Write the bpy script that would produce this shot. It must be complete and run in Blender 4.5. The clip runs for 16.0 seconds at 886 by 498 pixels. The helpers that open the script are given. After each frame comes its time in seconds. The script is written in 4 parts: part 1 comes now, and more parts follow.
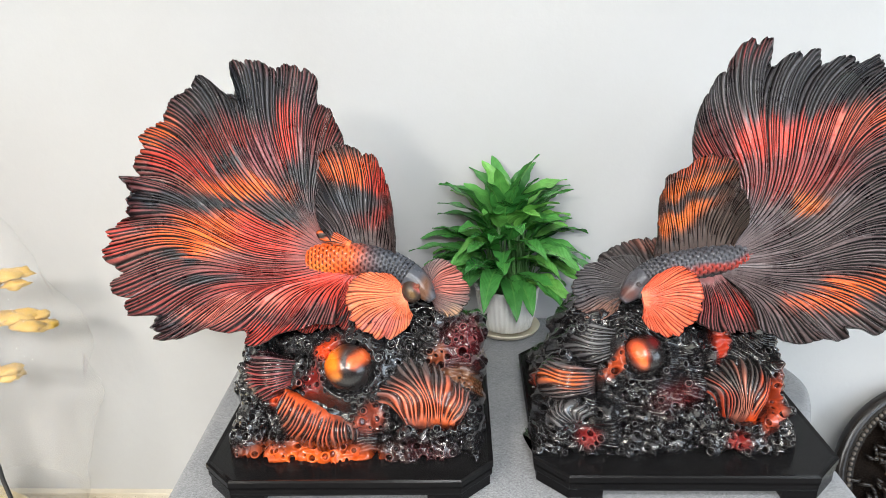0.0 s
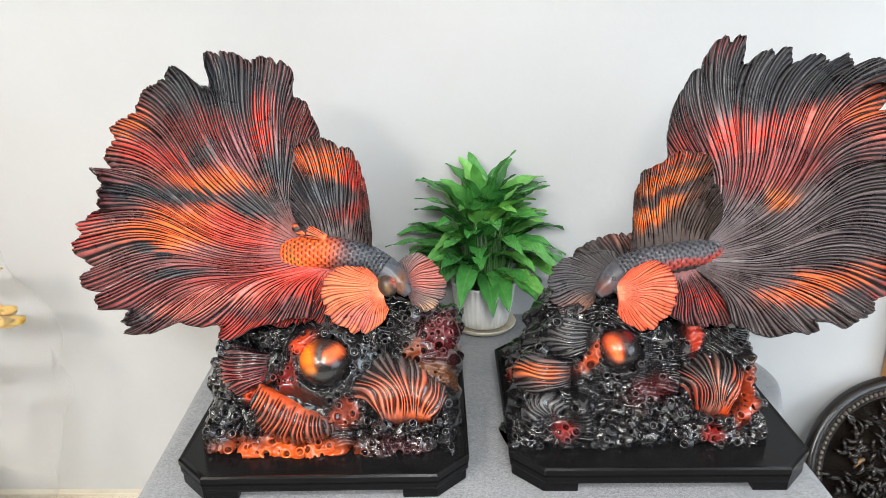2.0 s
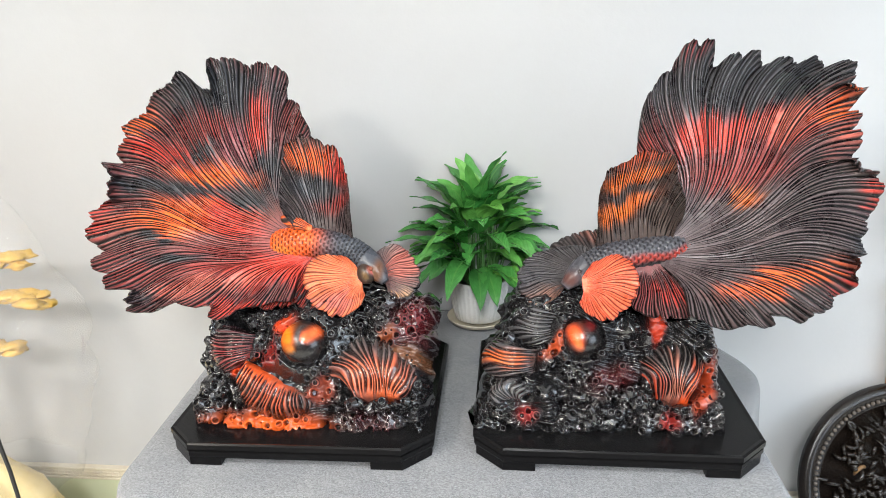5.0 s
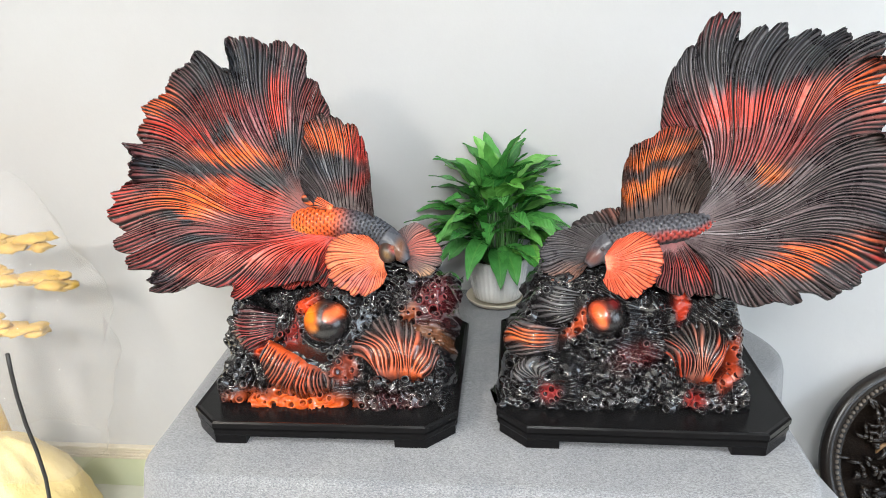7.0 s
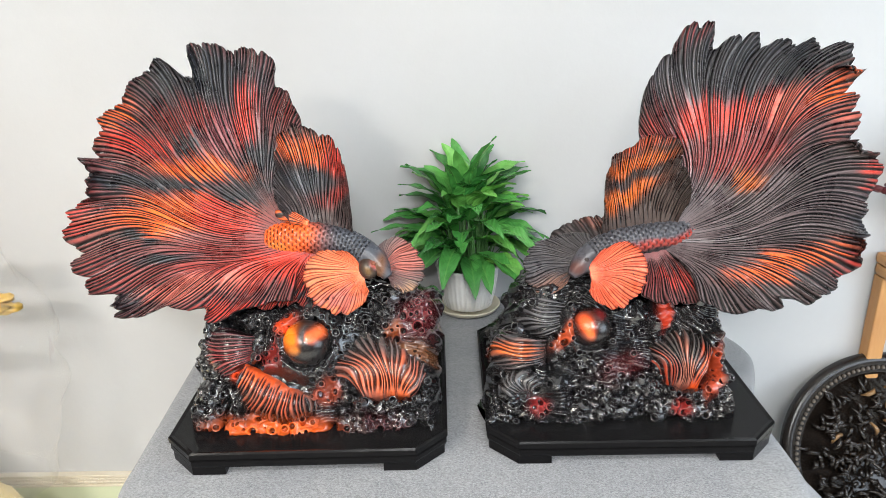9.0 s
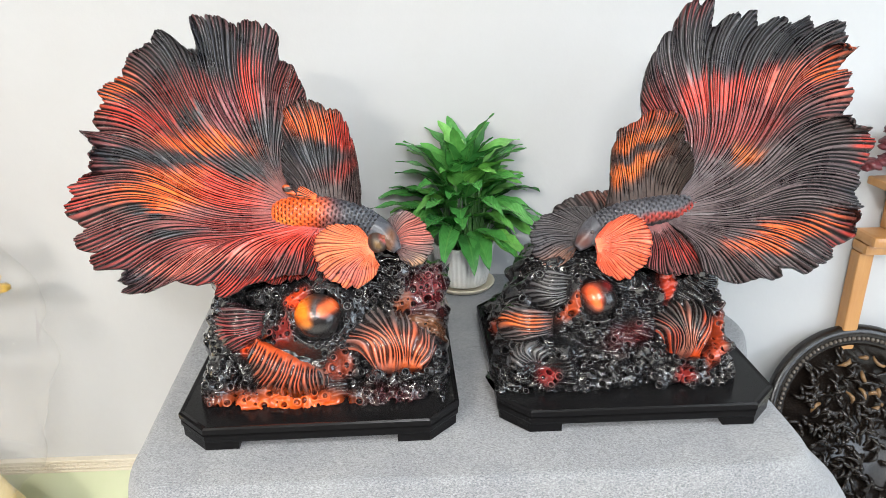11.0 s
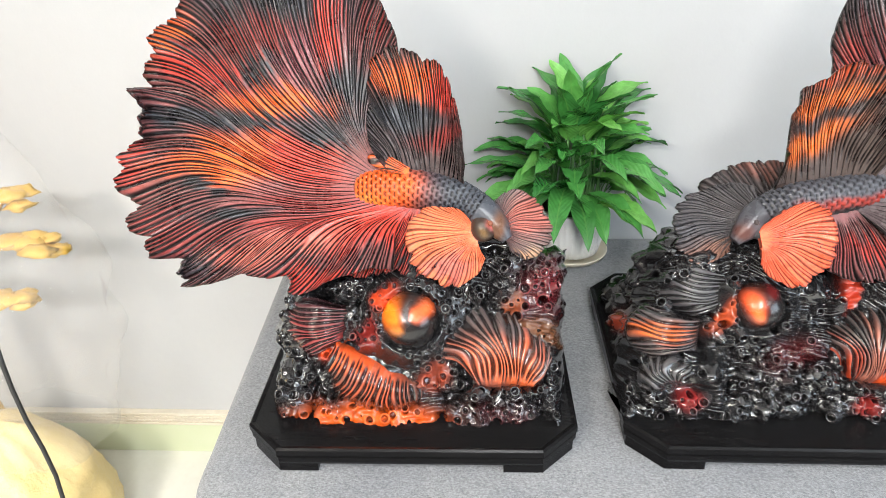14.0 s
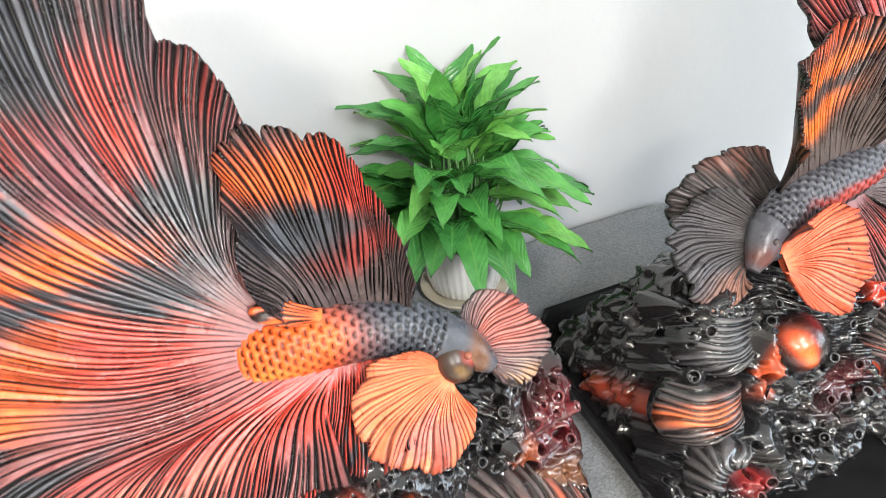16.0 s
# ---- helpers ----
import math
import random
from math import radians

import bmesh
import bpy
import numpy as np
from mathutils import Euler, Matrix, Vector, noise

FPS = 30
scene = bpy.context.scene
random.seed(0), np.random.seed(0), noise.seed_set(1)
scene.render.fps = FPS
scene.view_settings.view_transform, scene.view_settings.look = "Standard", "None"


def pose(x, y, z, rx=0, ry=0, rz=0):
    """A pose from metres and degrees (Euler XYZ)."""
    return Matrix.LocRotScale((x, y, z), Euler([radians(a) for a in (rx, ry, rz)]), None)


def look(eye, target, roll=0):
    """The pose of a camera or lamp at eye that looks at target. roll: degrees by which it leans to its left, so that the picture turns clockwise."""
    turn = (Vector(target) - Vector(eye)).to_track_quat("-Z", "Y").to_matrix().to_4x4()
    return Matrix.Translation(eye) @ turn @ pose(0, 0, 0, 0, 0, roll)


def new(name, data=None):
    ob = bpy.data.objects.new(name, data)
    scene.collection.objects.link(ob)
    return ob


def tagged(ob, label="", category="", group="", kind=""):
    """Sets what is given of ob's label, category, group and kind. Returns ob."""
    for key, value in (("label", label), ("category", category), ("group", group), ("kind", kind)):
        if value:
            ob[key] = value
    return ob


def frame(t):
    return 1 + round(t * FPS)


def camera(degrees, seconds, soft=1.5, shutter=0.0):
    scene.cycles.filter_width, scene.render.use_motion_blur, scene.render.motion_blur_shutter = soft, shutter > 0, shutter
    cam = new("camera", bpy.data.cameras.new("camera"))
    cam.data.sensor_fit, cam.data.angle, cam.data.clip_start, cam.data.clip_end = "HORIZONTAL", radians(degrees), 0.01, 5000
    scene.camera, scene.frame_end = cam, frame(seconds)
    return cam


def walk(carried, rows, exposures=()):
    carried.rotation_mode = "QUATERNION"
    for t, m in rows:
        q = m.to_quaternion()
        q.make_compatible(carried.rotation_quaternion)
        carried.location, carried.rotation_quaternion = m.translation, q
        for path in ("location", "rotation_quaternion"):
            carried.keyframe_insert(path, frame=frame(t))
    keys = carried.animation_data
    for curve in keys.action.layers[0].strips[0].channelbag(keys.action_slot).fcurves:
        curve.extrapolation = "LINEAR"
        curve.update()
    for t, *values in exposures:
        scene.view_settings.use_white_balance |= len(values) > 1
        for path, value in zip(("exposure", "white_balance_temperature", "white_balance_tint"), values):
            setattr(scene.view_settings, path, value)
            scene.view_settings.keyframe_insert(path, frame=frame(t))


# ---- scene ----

cam = camera(64.7, 16.0, soft=0.9, shutter=0.2)
PATH = [
    (0, (0.115, 0.152, 1.563), (0.033, 2.045, 0.921), -1.4),
    (0.5, (0.106, 0.152, 1.557), (0.06, 2.042, 0.904), -0.6),
    (1, (0.106, 0.151, 1.556), (0.078, 2.039, 0.896), -0.5),
    (1.5, (0.108, 0.148, 1.553), (0.078, 2.037, 0.897), -0.6),
    (2, (0.115, 0.151, 1.55), (0.1, 2.046, 0.909), -0.6),
    (2.5, (0.137, 0.13, 1.544), (0.156, 2.03, 0.919), -1.3),
    (3, (0.167, 0.101, 1.542), (0.211, 2.006, 0.936), -1.4),
    (3.5, (0.238, 0.077, 1.549), (0.171, 1.985, 0.952), -0.6),
    (4, (0.283, 0.07, 1.546), (0.124, 1.969, 0.939), -1.2),
    (6.3, (0.28, 0.06, 1.535), (0.089, 1.955, 0.925), -1.3),
    (6.5, (0.273, 0.066, 1.537), (0.083, 1.954, 0.907), -1.6),
    (7, (0.26, 0.066, 1.531), (0.049, 1.944, 0.874), -1.8),
    (7.5, (0.252, 0.084, 1.534), (0.035, 1.948, 0.842), -2.4),
    (8, (0.235, 0.085, 1.549), (0.046, 1.953, 0.86), -2.5),
    (8.5, (0.195, 0.097, 1.552), (0.073, 1.975, 0.874), -2.1),
    (9, (0.162, 0.106, 1.556), (0.14, 1.989, 0.882), -1.3),
    (11.5, (0.063, 0.082, 1.533), (0.154, 1.945, 0.813), -0.5),
    (12, (0.065, 0.078, 1.534), (0.159, 1.938, 0.805), -0.5),
    (12.5, (0.071, 0.081, 1.536), (0.152, 1.936, 0.793), -0.8),
    (13, (0.051, 0.092, 1.541), (0.072, 1.928, 0.749), -1.9),
    (13.5, (0.025, 0.224, 1.537), (-0.029, 2.027, 0.673), -1.9),
    (14, (0.005, 0.38, 1.564), (-0.115, 2.137, 0.617), -1.8),
    (14.5, (-0.045, 0.496, 1.566), (-0.028, 2.239, 0.585), -2.2),
    (15, (-0.145, 0.603, 1.578), (0.128, 2.311, 0.573), -4.8),
    (15.5, (-0.179, 0.707, 1.558), (0.203, 2.352, 0.486), -6.0),
    (16, (-0.169, 0.866, 1.578), (0.356, 2.429, 0.446), -6.0),
]
walk(cam, [(t, look(eye, target, roll)) for t, eye, target, roll in PATH], exposures=[(0.0, -0.27, 6200, 10), (9.0, -0.27, 6200, 10), (11.0, -0.23, 6200, 10), (13.0, -0.23, 6200, 10), (14.0, -0.08, 6200, 10), (15.0, 0.05, 5950, 10), (16.0, 0.19, 6250, 10)])

# ---- light ----
WALL_Y, LEFT_X, RIGHT_X, FRONT_Y, TOP_Z = 1.965, -2.6, 3.2, -3.2, 2.8

world = bpy.data.worlds.new("world")
scene.world = world
world.use_nodes = True
sky = world.node_tree.nodes.new("ShaderNodeTexSky")
sky.sky_type, sky.sun_disc, sky.sun_elevation, sky.sun_rotation = "NISHITA", False, radians(35), radians(150)
world.node_tree.links.new(sky.outputs[0], world.node_tree.nodes["Background"].inputs[0])
world.node_tree.nodes["Background"].inputs[1].default_value = 0.1


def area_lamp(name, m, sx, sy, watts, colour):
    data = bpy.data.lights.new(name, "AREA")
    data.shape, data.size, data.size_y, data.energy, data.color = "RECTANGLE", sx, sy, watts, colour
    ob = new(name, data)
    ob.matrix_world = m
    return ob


# added lamps, out of view: cool at the east opening, square overhead, warmer westwards
area_lamp("added_cool_fill", look((RIGHT_X - 0.04, -0.5, 1.65), (0.2, 0.9, 1.0)), 2.3, 1.65, 90, (0.82, 0.92, 1.0))
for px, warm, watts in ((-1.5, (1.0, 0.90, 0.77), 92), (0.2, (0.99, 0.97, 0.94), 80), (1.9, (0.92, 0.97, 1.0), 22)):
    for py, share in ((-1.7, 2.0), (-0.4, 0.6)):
        area_lamp("added_overhead_lamp", look((px, py, TOP_Z - 0.03), (px, py, 0)), 0.6, 0.6, watts * share, warm)


# ---- materials ----
class Nodes:
    """A short way to write a node material."""

    def __init__(self, name):
        self.mat = bpy.data.materials.new(name)
        self.mat.use_nodes = True
        self.tree = self.mat.node_tree
        self.bsdf = self.tree.nodes["Principled BSDF"]

    def node(self, kind, **values):
        n = self.tree.nodes.new("ShaderNode" + kind)
        for key, value in values.items():
            if key in n.inputs:
                n.inputs[key].default_value = value
        return n

    def link(self, a, b):
        self.tree.links.new(a, b)

    def put(self, **values):
        for key, value in values.items():
            self.bsdf.inputs[key.replace("_", " ")].default_value = value
        return self

    def coords(self, which="Object", scale=(1, 1, 1)):
        c, m = self.node("TexCoord"), self.node("Mapping")
        m.inputs["Scale"].default_value = scale
        self.link(c.outputs[which], m.inputs["Vector"])
        return m.outputs[0]

    def noise(self, vec, scale, detail=4, rough=0.55):
        n = self.node("TexNoise", Scale=scale, Detail=detail, Roughness=rough)
        if vec is not None:
            self.link(vec, n.inputs["Vector"])
        return n.outputs["Fac"]

    def ramp(self, fac, stops):
        n = self.node("ValToRGB")
        e = n.color_ramp.elements
        while len(e) < len(stops):
            e.new(0.5)
        for el, (p, c) in zip(e, stops):
            el.position, el.color = p, (*c, 1)
        self.link(fac, n.inputs["Fac"])
        return n.outputs["Color"]

    def mix(self, a, b, fac=0.5, blend="MIX"):
        n = self.tree.nodes.new("ShaderNodeMix")
        n.data_type, n.blend_type = "RGBA", blend
        for sock, v in ((n.inputs[6], a), (n.inputs[7], b), (n.inputs[0], fac)):
            if isinstance(v, (int, float)):
                sock.default_value = v
            elif isinstance(v, tuple):
                sock.default_value = (*v, 1)
            else:
                self.link(v, sock)
        return n.outputs[2]

    def bump(self, height, strength, distance=0.002, after=None):
        n = self.node("Bump", Strength=strength, Distance=distance)
        self.link(height, n.inputs["Height"])
        if after is not None:
            self.link(after, n.inputs["Normal"])
        self.link(n.outputs[0], self.bsdf.inputs["Normal"])
        return n.outputs[0]

    def span(self, fac, lo, hi):
        n = self.node("MapRange")
        n.inputs["To Min"].default_value, n.inputs["To Max"].default_value = lo, hi
        self.link(fac, n.inputs["Value"])
        return n.outputs[0]

    def colour(self, sock):
        self.link(sock, self.bsdf.inputs["Base Color"])

    def rough(self, sock):
        self.link(sock, self.bsdf.inputs["Roughness"])


def two_scale(name, c1, c2, c3, big, small, rough=(0.4, 0.6), bump=0.2, dist=0.002, stretch=(1, 1, 1), spec=0.5):
    m = Nodes(name)
    v = m.coords("Object", stretch)
    a, b = m.noise(v, big, 3), m.noise(v, small, 5, 0.65)
    m.colour(m.mix(m.ramp(a, [(0.3, c1), (0.7, c2)]), c3, m.span(b, 0.0, 0.6), "MIX"))
    m.rough(m.span(b, *rough))
    m.bump(b, bump, dist)
    m.put(Specular_IOR_Level=spec)
    return m.mat


def lacquer_material(name, rough, coat, spec):
    """Carved wood under sprayed, polished lacquer; the mesh holds its colours plus painted shade."""
    m = Nodes(name)
    at = m.node("Attribute")
    at.attribute_name = "lacquer"
    v = m.coords("Object")
    fine, broad = m.noise(v, 260, 4, 0.6), m.noise(v, 22, 4, 0.6)
    c = m.mix(at.outputs["Color"], m.ramp(broad, [(0.35, (0.72, 0.68, 0.68)), (0.65, (1.42, 1.38, 1.34))]), 0.6, "MULTIPLY")
    c = m.mix(c, m.ramp(fine, [(0.3, (0.75, 0.72, 0.72)), (0.7, (1.15, 1.15, 1.15))]), 0.5, "MULTIPLY")
    m.colour(c)
    m.rough(m.span(broad, rough - 0.07, rough + 0.1))
    m.bump(fine, 0.18, 0.0012)
    m.put(Coat_Weight=coat, Coat_Roughness=0.1, Specular_IOR_Level=spec)
    return m.mat


FIN = lacquer_material("lacquered_fin_wood", 0.27, 0.0, 0.30)
ROCK = lacquer_material("lacquered_rock_wood", 0.17, 0.4, 0.6)
BALL = lacquer_material("polished_ball_wood", 0.24, 0.2, 0.4)


def wall_paint():
    m = Nodes("wall_paint")
    v = m.coords("Object")
    a, b, c = m.noise(v, 1.3, 3), m.noise(v, 34, 5, 0.6), m.noise(m.coords("Object", (1, 1, 2.5)), 160, 3)
    col = m.mix(m.ramp(a, [(0.3, (0.445, 0.443, 0.442)), (0.7, (0.472, 0.484, 0.496))]), (0.425, 0.424, 0.422), m.span(b, 0.0, 0.22))
    m.colour(col)
    m.rough(m.span(b, 0.55, 0.75))
    n = m.bump(c, 0.12, 0.001)
    m.bump(b, 0.25, 0.003, n)
    return m.mat


def cloth_grey():
    m = Nodes("grey_knit_cloth")
    v = m.coords("Object")
    knit = m.noise(m.coords("Object", (0.6, 1, 1)), 430, 3, 0.7)
    speck = m.noise(v, 1100, 2, 0.8)
    broad = m.noise(v, 9, 4)
    col = m.ramp(knit, [(0.30, (0.10, 0.105, 0.115)), (0.5, (0.205, 0.212, 0.223)), (0.70, (0.31, 0.317, 0.33))])
    col = m.mix(col, m.ramp(speck, [(0.35, (0.72, 0.72, 0.72)), (0.65, (1.2, 1.2, 1.2))]), 0.7, "MULTIPLY")
    m.colour(m.mix(col, m.ramp(broad, [(0.3, (0.88, 0.88, 0.9)), (0.7, (1.08, 1.07, 1.05))]), 1.0, "MULTIPLY"))
    n = m.bump(knit, 0.7, 0.003)
    m.bump(broad, 0.25, 0.01, n)
    m.put(Roughness=0.95, Specular_IOR_Level=0.15, Sheen_Weight=0.25)
    return m.mat


def leaf_green():
    m = Nodes("leaf_green")
    info = m.node("ObjectInfo")
    at = m.node("Attribute")
    at.attribute_name = "across"
    sep = m.node("SeparateColor")
    m.link(at.outputs["Color"], sep.inputs[0])
    rnd = m.ramp(info.outputs["Random"], [(0.0, (0.038, 0.175, 0.040)), (0.6, (0.078, 0.29, 0.062)), (1.0, (0.18, 0.46, 0.095))])
    n = m.noise(m.coords("Object"), 60, 4)
    c = m.mix(rnd, m.ramp(n, [(0.3, (0.7, 0.72, 0.6)), (0.7, (1.25, 1.2, 1.1))]), 0.7, "MULTIPLY")
    c = m.mix(c, (0.13, 0.32, 0.07), m.ramp(sep.outputs[0], [(0.0, (0.55, 0.55, 0.55)), (0.12, (0, 0, 0))]))
    m.colour(c)
    w = m.node("Math")
    w.operation = "SINE"
    mul = m.node("Math")
    mul.operation = "MULTIPLY"
    mul.inputs[1].default_value = 60.0
    m.link(sep.outputs[1], mul.inputs[0])
    m.link(mul.outputs[0], w.inputs[0])
    m.bump(w.outputs[0], 0.22, 0.002)
    m.put(Roughness=0.27, Specular_IOR_Level=0.5)
    return m.mat


UNSEEN_WALL = two_scale("unseen_wall_grey", (0.105, 0.10, 0.095), (0.13, 0.125, 0.12), (0.09, 0.086, 0.082), 2, 50, (0.6, 0.8), 0.1)
WALL, CLOTH, LEAF = wall_paint(), cloth_grey(), leaf_green()
BLACK_WOOD = two_scale("black_stained_wood", (0.0030, 0.0030, 0.0034), (0.005, 0.0048, 0.005), (0.011, 0.0105, 0.0105), 9, 120, (0.14, 0.30), 0.2, 0.001, (0.25, 1, 1), 0.12)
CEIL = two_scale("ceiling_paint", (0.78, 0.78, 0.77), (0.82, 0.82, 0.81), (0.74, 0.74, 0.73), 2, 60, (0.7, 0.9), 0.1)
FLOOR = two_scale("pale_floor_tile", (0.66, 0.66, 0.60), (0.74, 0.74, 0.69), (0.58, 0.57, 0.52), 3, 40, (0.15, 0.3), 0.03)
GREEN = two_scale("pale_green_paint", (0.52, 0.58, 0.38), (0.58, 0.63, 0.44), (0.60, 0.62, 0.47), 4, 50, (0.4, 0.6), 0.1)
CREAM = two_scale("cream_moulding", (0.62, 0.57, 0.46), (0.70, 0.66, 0.56), (0.50, 0.44, 0.34), 6, 70, (0.4, 0.6), 0.15)
GLAZE = two_scale("white_glazed_pot", (0.80, 0.80, 0.78), (0.85, 0.85, 0.84), (0.74, 0.71, 0.63), 14, 45, (0.2, 0.34), 0.05, 0.001, (1, 1, 0.4))
SAUCER = two_scale("cream_saucer", (0.66, 0.60, 0.47), (0.74, 0.70, 0.58), (0.56, 0.47, 0.33), 14, 60, (0.25, 0.4), 0.05)
SOIL = two_scale("dark_soil", (0.015, 0.011, 0.008), (0.04, 0.028, 0.018), (0.06, 0.045, 0.03), 60, 240, (0.85, 1.0), 0.9, 0.006)
STEM = two_scale("green_stem", (0.03, 0.11, 0.02), (0.06, 0.17, 0.04), (0.09, 0.2, 0.06), 20, 90, (0.4, 0.55), 0.1)
PINE = two_scale("varnished_pine", (0.42, 0.20, 0.065), (0.52, 0.28, 0.10), (0.34, 0.15, 0.045), 5, 60, (0.3, 0.45), 0.12, 0.001, (6, 6, 0.7))
MAROON = two_scale("maroon_carved_wood", (0.09, 0.012, 0.016), (0.15, 0.025, 0.03), (0.05, 0.01, 0.012), 20, 120, (0.35, 0.55), 0.5, 0.003)
GOLD = two_scale("golden_raw_wood", (0.62, 0.38, 0.06), (0.72, 0.48, 0.10), (0.46, 0.25, 0.035), 14, 90, (0.4, 0.6), 0.4, 0.003, (1, 1, 3))
SACK = two_scale("yellow_packing", (0.62, 0.46, 0.17), (0.72, 0.56, 0.25), (0.76, 0.64, 0.36), 9, 50, (0.25, 0.5), 0.6, 0.006)
CABLE = two_scale("black_rubber", (0.012, 0.012, 0.012), (0.02, 0.02, 0.02), (0.03, 0.03, 0.03), 30, 200, (0.45, 0.6), 0.1)
EBONY = two_scale("dark_carved_plate", (0.004, 0.003, 0.0026), (0.011, 0.008, 0.006), (0.016, 0.011, 0.008), 10, 90, (0.16, 0.32), 0.3, 0.002, (1, 1, 1), 0.4)
PEARL = two_scale("ochre_inlay", (0.12, 0.055, 0.015), (0.20, 0.10, 0.03), (0.20, 0.14, 0.08), 12, 70, (0.2, 0.4), 0.2)
BEAD = two_scale("polished_bead", (0.05, 0.04, 0.035), (0.09, 0.075, 0.06), (0.12, 0.1, 0.08), 30, 200, (0.12, 0.25), 0.05)


def film_plastic():
    m = Nodes("clear_wrap")
    n = m.noise(m.coords("Object"), 16, 5, 0.7)
    m.bump(n, 0.9, 0.02)
    m.put(Base_Color=(0.95, 0.95, 0.95, 1), Roughness=0.06, Alpha=0.11, IOR=1.45)
    return m.mat


FILM = film_plastic()


# ---- mesh helpers ----
def part(name, bm, material, parent=None, label="", smooth=False):
    """Links a bmesh as one mesh object, under a thing or a part where one is given."""
    me = bpy.data.meshes.new(name)
    bm.to_mesh(me)
    bm.free()
    return mesh_object(name, me, material, parent, label, smooth)


def mesh_object(name, me, material, parent=None, label="", smooth=False):
    me.materials.clear()
    me.materials.append(material)
    if smooth:
        me.polygons.foreach_set("use_smooth", [True] * len(me.polygons))
    ob = new(name, me)
    if parent is not None:
        ob.parent = parent
    if label:
        ob["label"] = label
    return ob


def from_arrays(name, verts, faces, colours=None):
    me = bpy.data.meshes.new(name)
    me.from_pydata([tuple(v) for v in verts], [], [tuple(f) for f in faces])
    if colours is not None:
        at = me.color_attributes.new("lacquer", "FLOAT_COLOR", "POINT")
        rgba = np.ones((len(verts), 4), dtype=np.float32)
        rgba[:, :3] = colours
        at.data.foreach_set("color", rgba.ravel())
    me.update()
    return me


def thing(name, label, category, at=(0, 0, 0), group="", kind=""):
    ob = new(name)
    ob.location = at
    return tagged(ob, label, category, group, kind)


def box(bm, lo, hi, bevel=0.0, segments=2):
    g = bmesh.ops.create_cube(bm, size=1)["verts"]
    for v in g:
        v.co = Vector([lo[i] + (v.co[i] + 0.5) * (hi[i] - lo[i]) for i in range(3)])
    if bevel:
        edges = {e for v in g for e in v.link_edges}
        bmesh.ops.bevel(bm, geom=list(edges), offset=bevel, segments=segments, affect="EDGES", profile=0.6)
    return bm


def solid_box(name, lo, hi, material, parent=None, bevel=0.0, label=""):
    return part(name, box(bmesh.new(), lo, hi, bevel), material, parent, label)


def lathe(profile, seg=48, flute=0, depth=0.0):
    """A turned form from (radius, height) pairs, with fluting where asked."""
    verts, faces = [], []
    for r, z in profile:
        for i in range(seg):
            a = 2 * math.pi * i / seg
            k = r * (1 - depth * (0.5 + 0.5 * math.cos(flute * a)) ** 3) if flute else r
            verts.append((k * math.cos(a), k * math.sin(a), z))
    n = len(profile)
    for j in range(n - 1):
        for i in range(seg):
            faces.append((j * seg + i, j * seg + (i + 1) % seg, (j + 1) * seg + (i + 1) % seg, (j + 1) * seg + i))
    return verts, faces


def tube(points, radii, seg=10):
    """A round bar along points."""
    verts, faces = [], []
    pts = [Vector(p) for p in points]
    side = Vector((0.13, 0.37, 0.92))
    for i, p in enumerate(pts):
        d = (pts[min(i + 1, len(pts) - 1)] - pts[max(i - 1, 0)]).normalized()
        a = d.cross(side).normalized()
        b = d.cross(a)
        for k in range(seg):
            t = 2 * math.pi * k / seg
            verts.append(p + (a * math.cos(t) + b * math.sin(t)) * radii[i])
    for i in range(len(pts) - 1):
        for k in range(seg):
            faces.append((i * seg + k, i * seg + (k + 1) % seg, (i + 1) * seg + (k + 1) % seg, (i + 1) * seg + k))
    faces.append(tuple(range(seg))[::-1])
    faces.append(tuple((len(pts) - 1) * seg + k for k in range(seg)))
    return verts, faces


# ---- the room ----
solid_box("floor", (LEFT_X, FRONT_Y, -0.1), (RIGHT_X, WALL_Y, 0.0), FLOOR)
tagged(bpy.data.objects["floor"], "glossy pale floor tiles along the wall", "floor", kind="structure")
solid_box("ceiling", (LEFT_X - 0.1, FRONT_Y - 0.1, TOP_Z), (RIGHT_X + 0.1, WALL_Y + 0.1, TOP_Z + 0.1), CEIL)
tagged(bpy.data.objects["ceiling"], "plain white painted ceiling", "ceiling", kind="structure")
tagged(solid_box("wall_north", (LEFT_X - 0.1, WALL_Y, -0.1), (RIGHT_X + 0.1, WALL_Y + 0.1, TOP_Z), WALL), "off-white painted plaster wall with faint roller marks", "wall", kind="structure")
tagged(solid_box("wall_west", (LEFT_X - 0.1, FRONT_Y - 0.1, -0.1), (LEFT_X, WALL_Y, TOP_Z), UNSEEN_WALL), "unseen wall closing the room, dark grey to dim reflections", "wall", kind="structure")
tagged(solid_box("wall_south", (LEFT_X - 0.1, FRONT_Y - 0.1, -0.1), (RIGHT_X + 0.1, FRONT_Y, TOP_Z), UNSEEN_WALL), "unseen wall closing the room, dark grey to dim reflections", "wall", kind="structure")
east = thing("wall_east", "unseen dark grey wall with an opening added for the cool fill", "wall", kind="structure")
for lo, hi in (((FRONT_Y, -0.1), (-1.7, TOP_Z)), ((0.7, -0.1), (WALL_Y, TOP_Z)), ((-1.7, -0.1), (0.7, 0.8)), ((-1.7, 2.5), (0.7, TOP_Z))):
    solid_box("wall_panel", (RIGHT_X, lo[0], lo[1]), (RIGHT_X + 0.1, hi[0], hi[1]), UNSEEN_WALL, east)

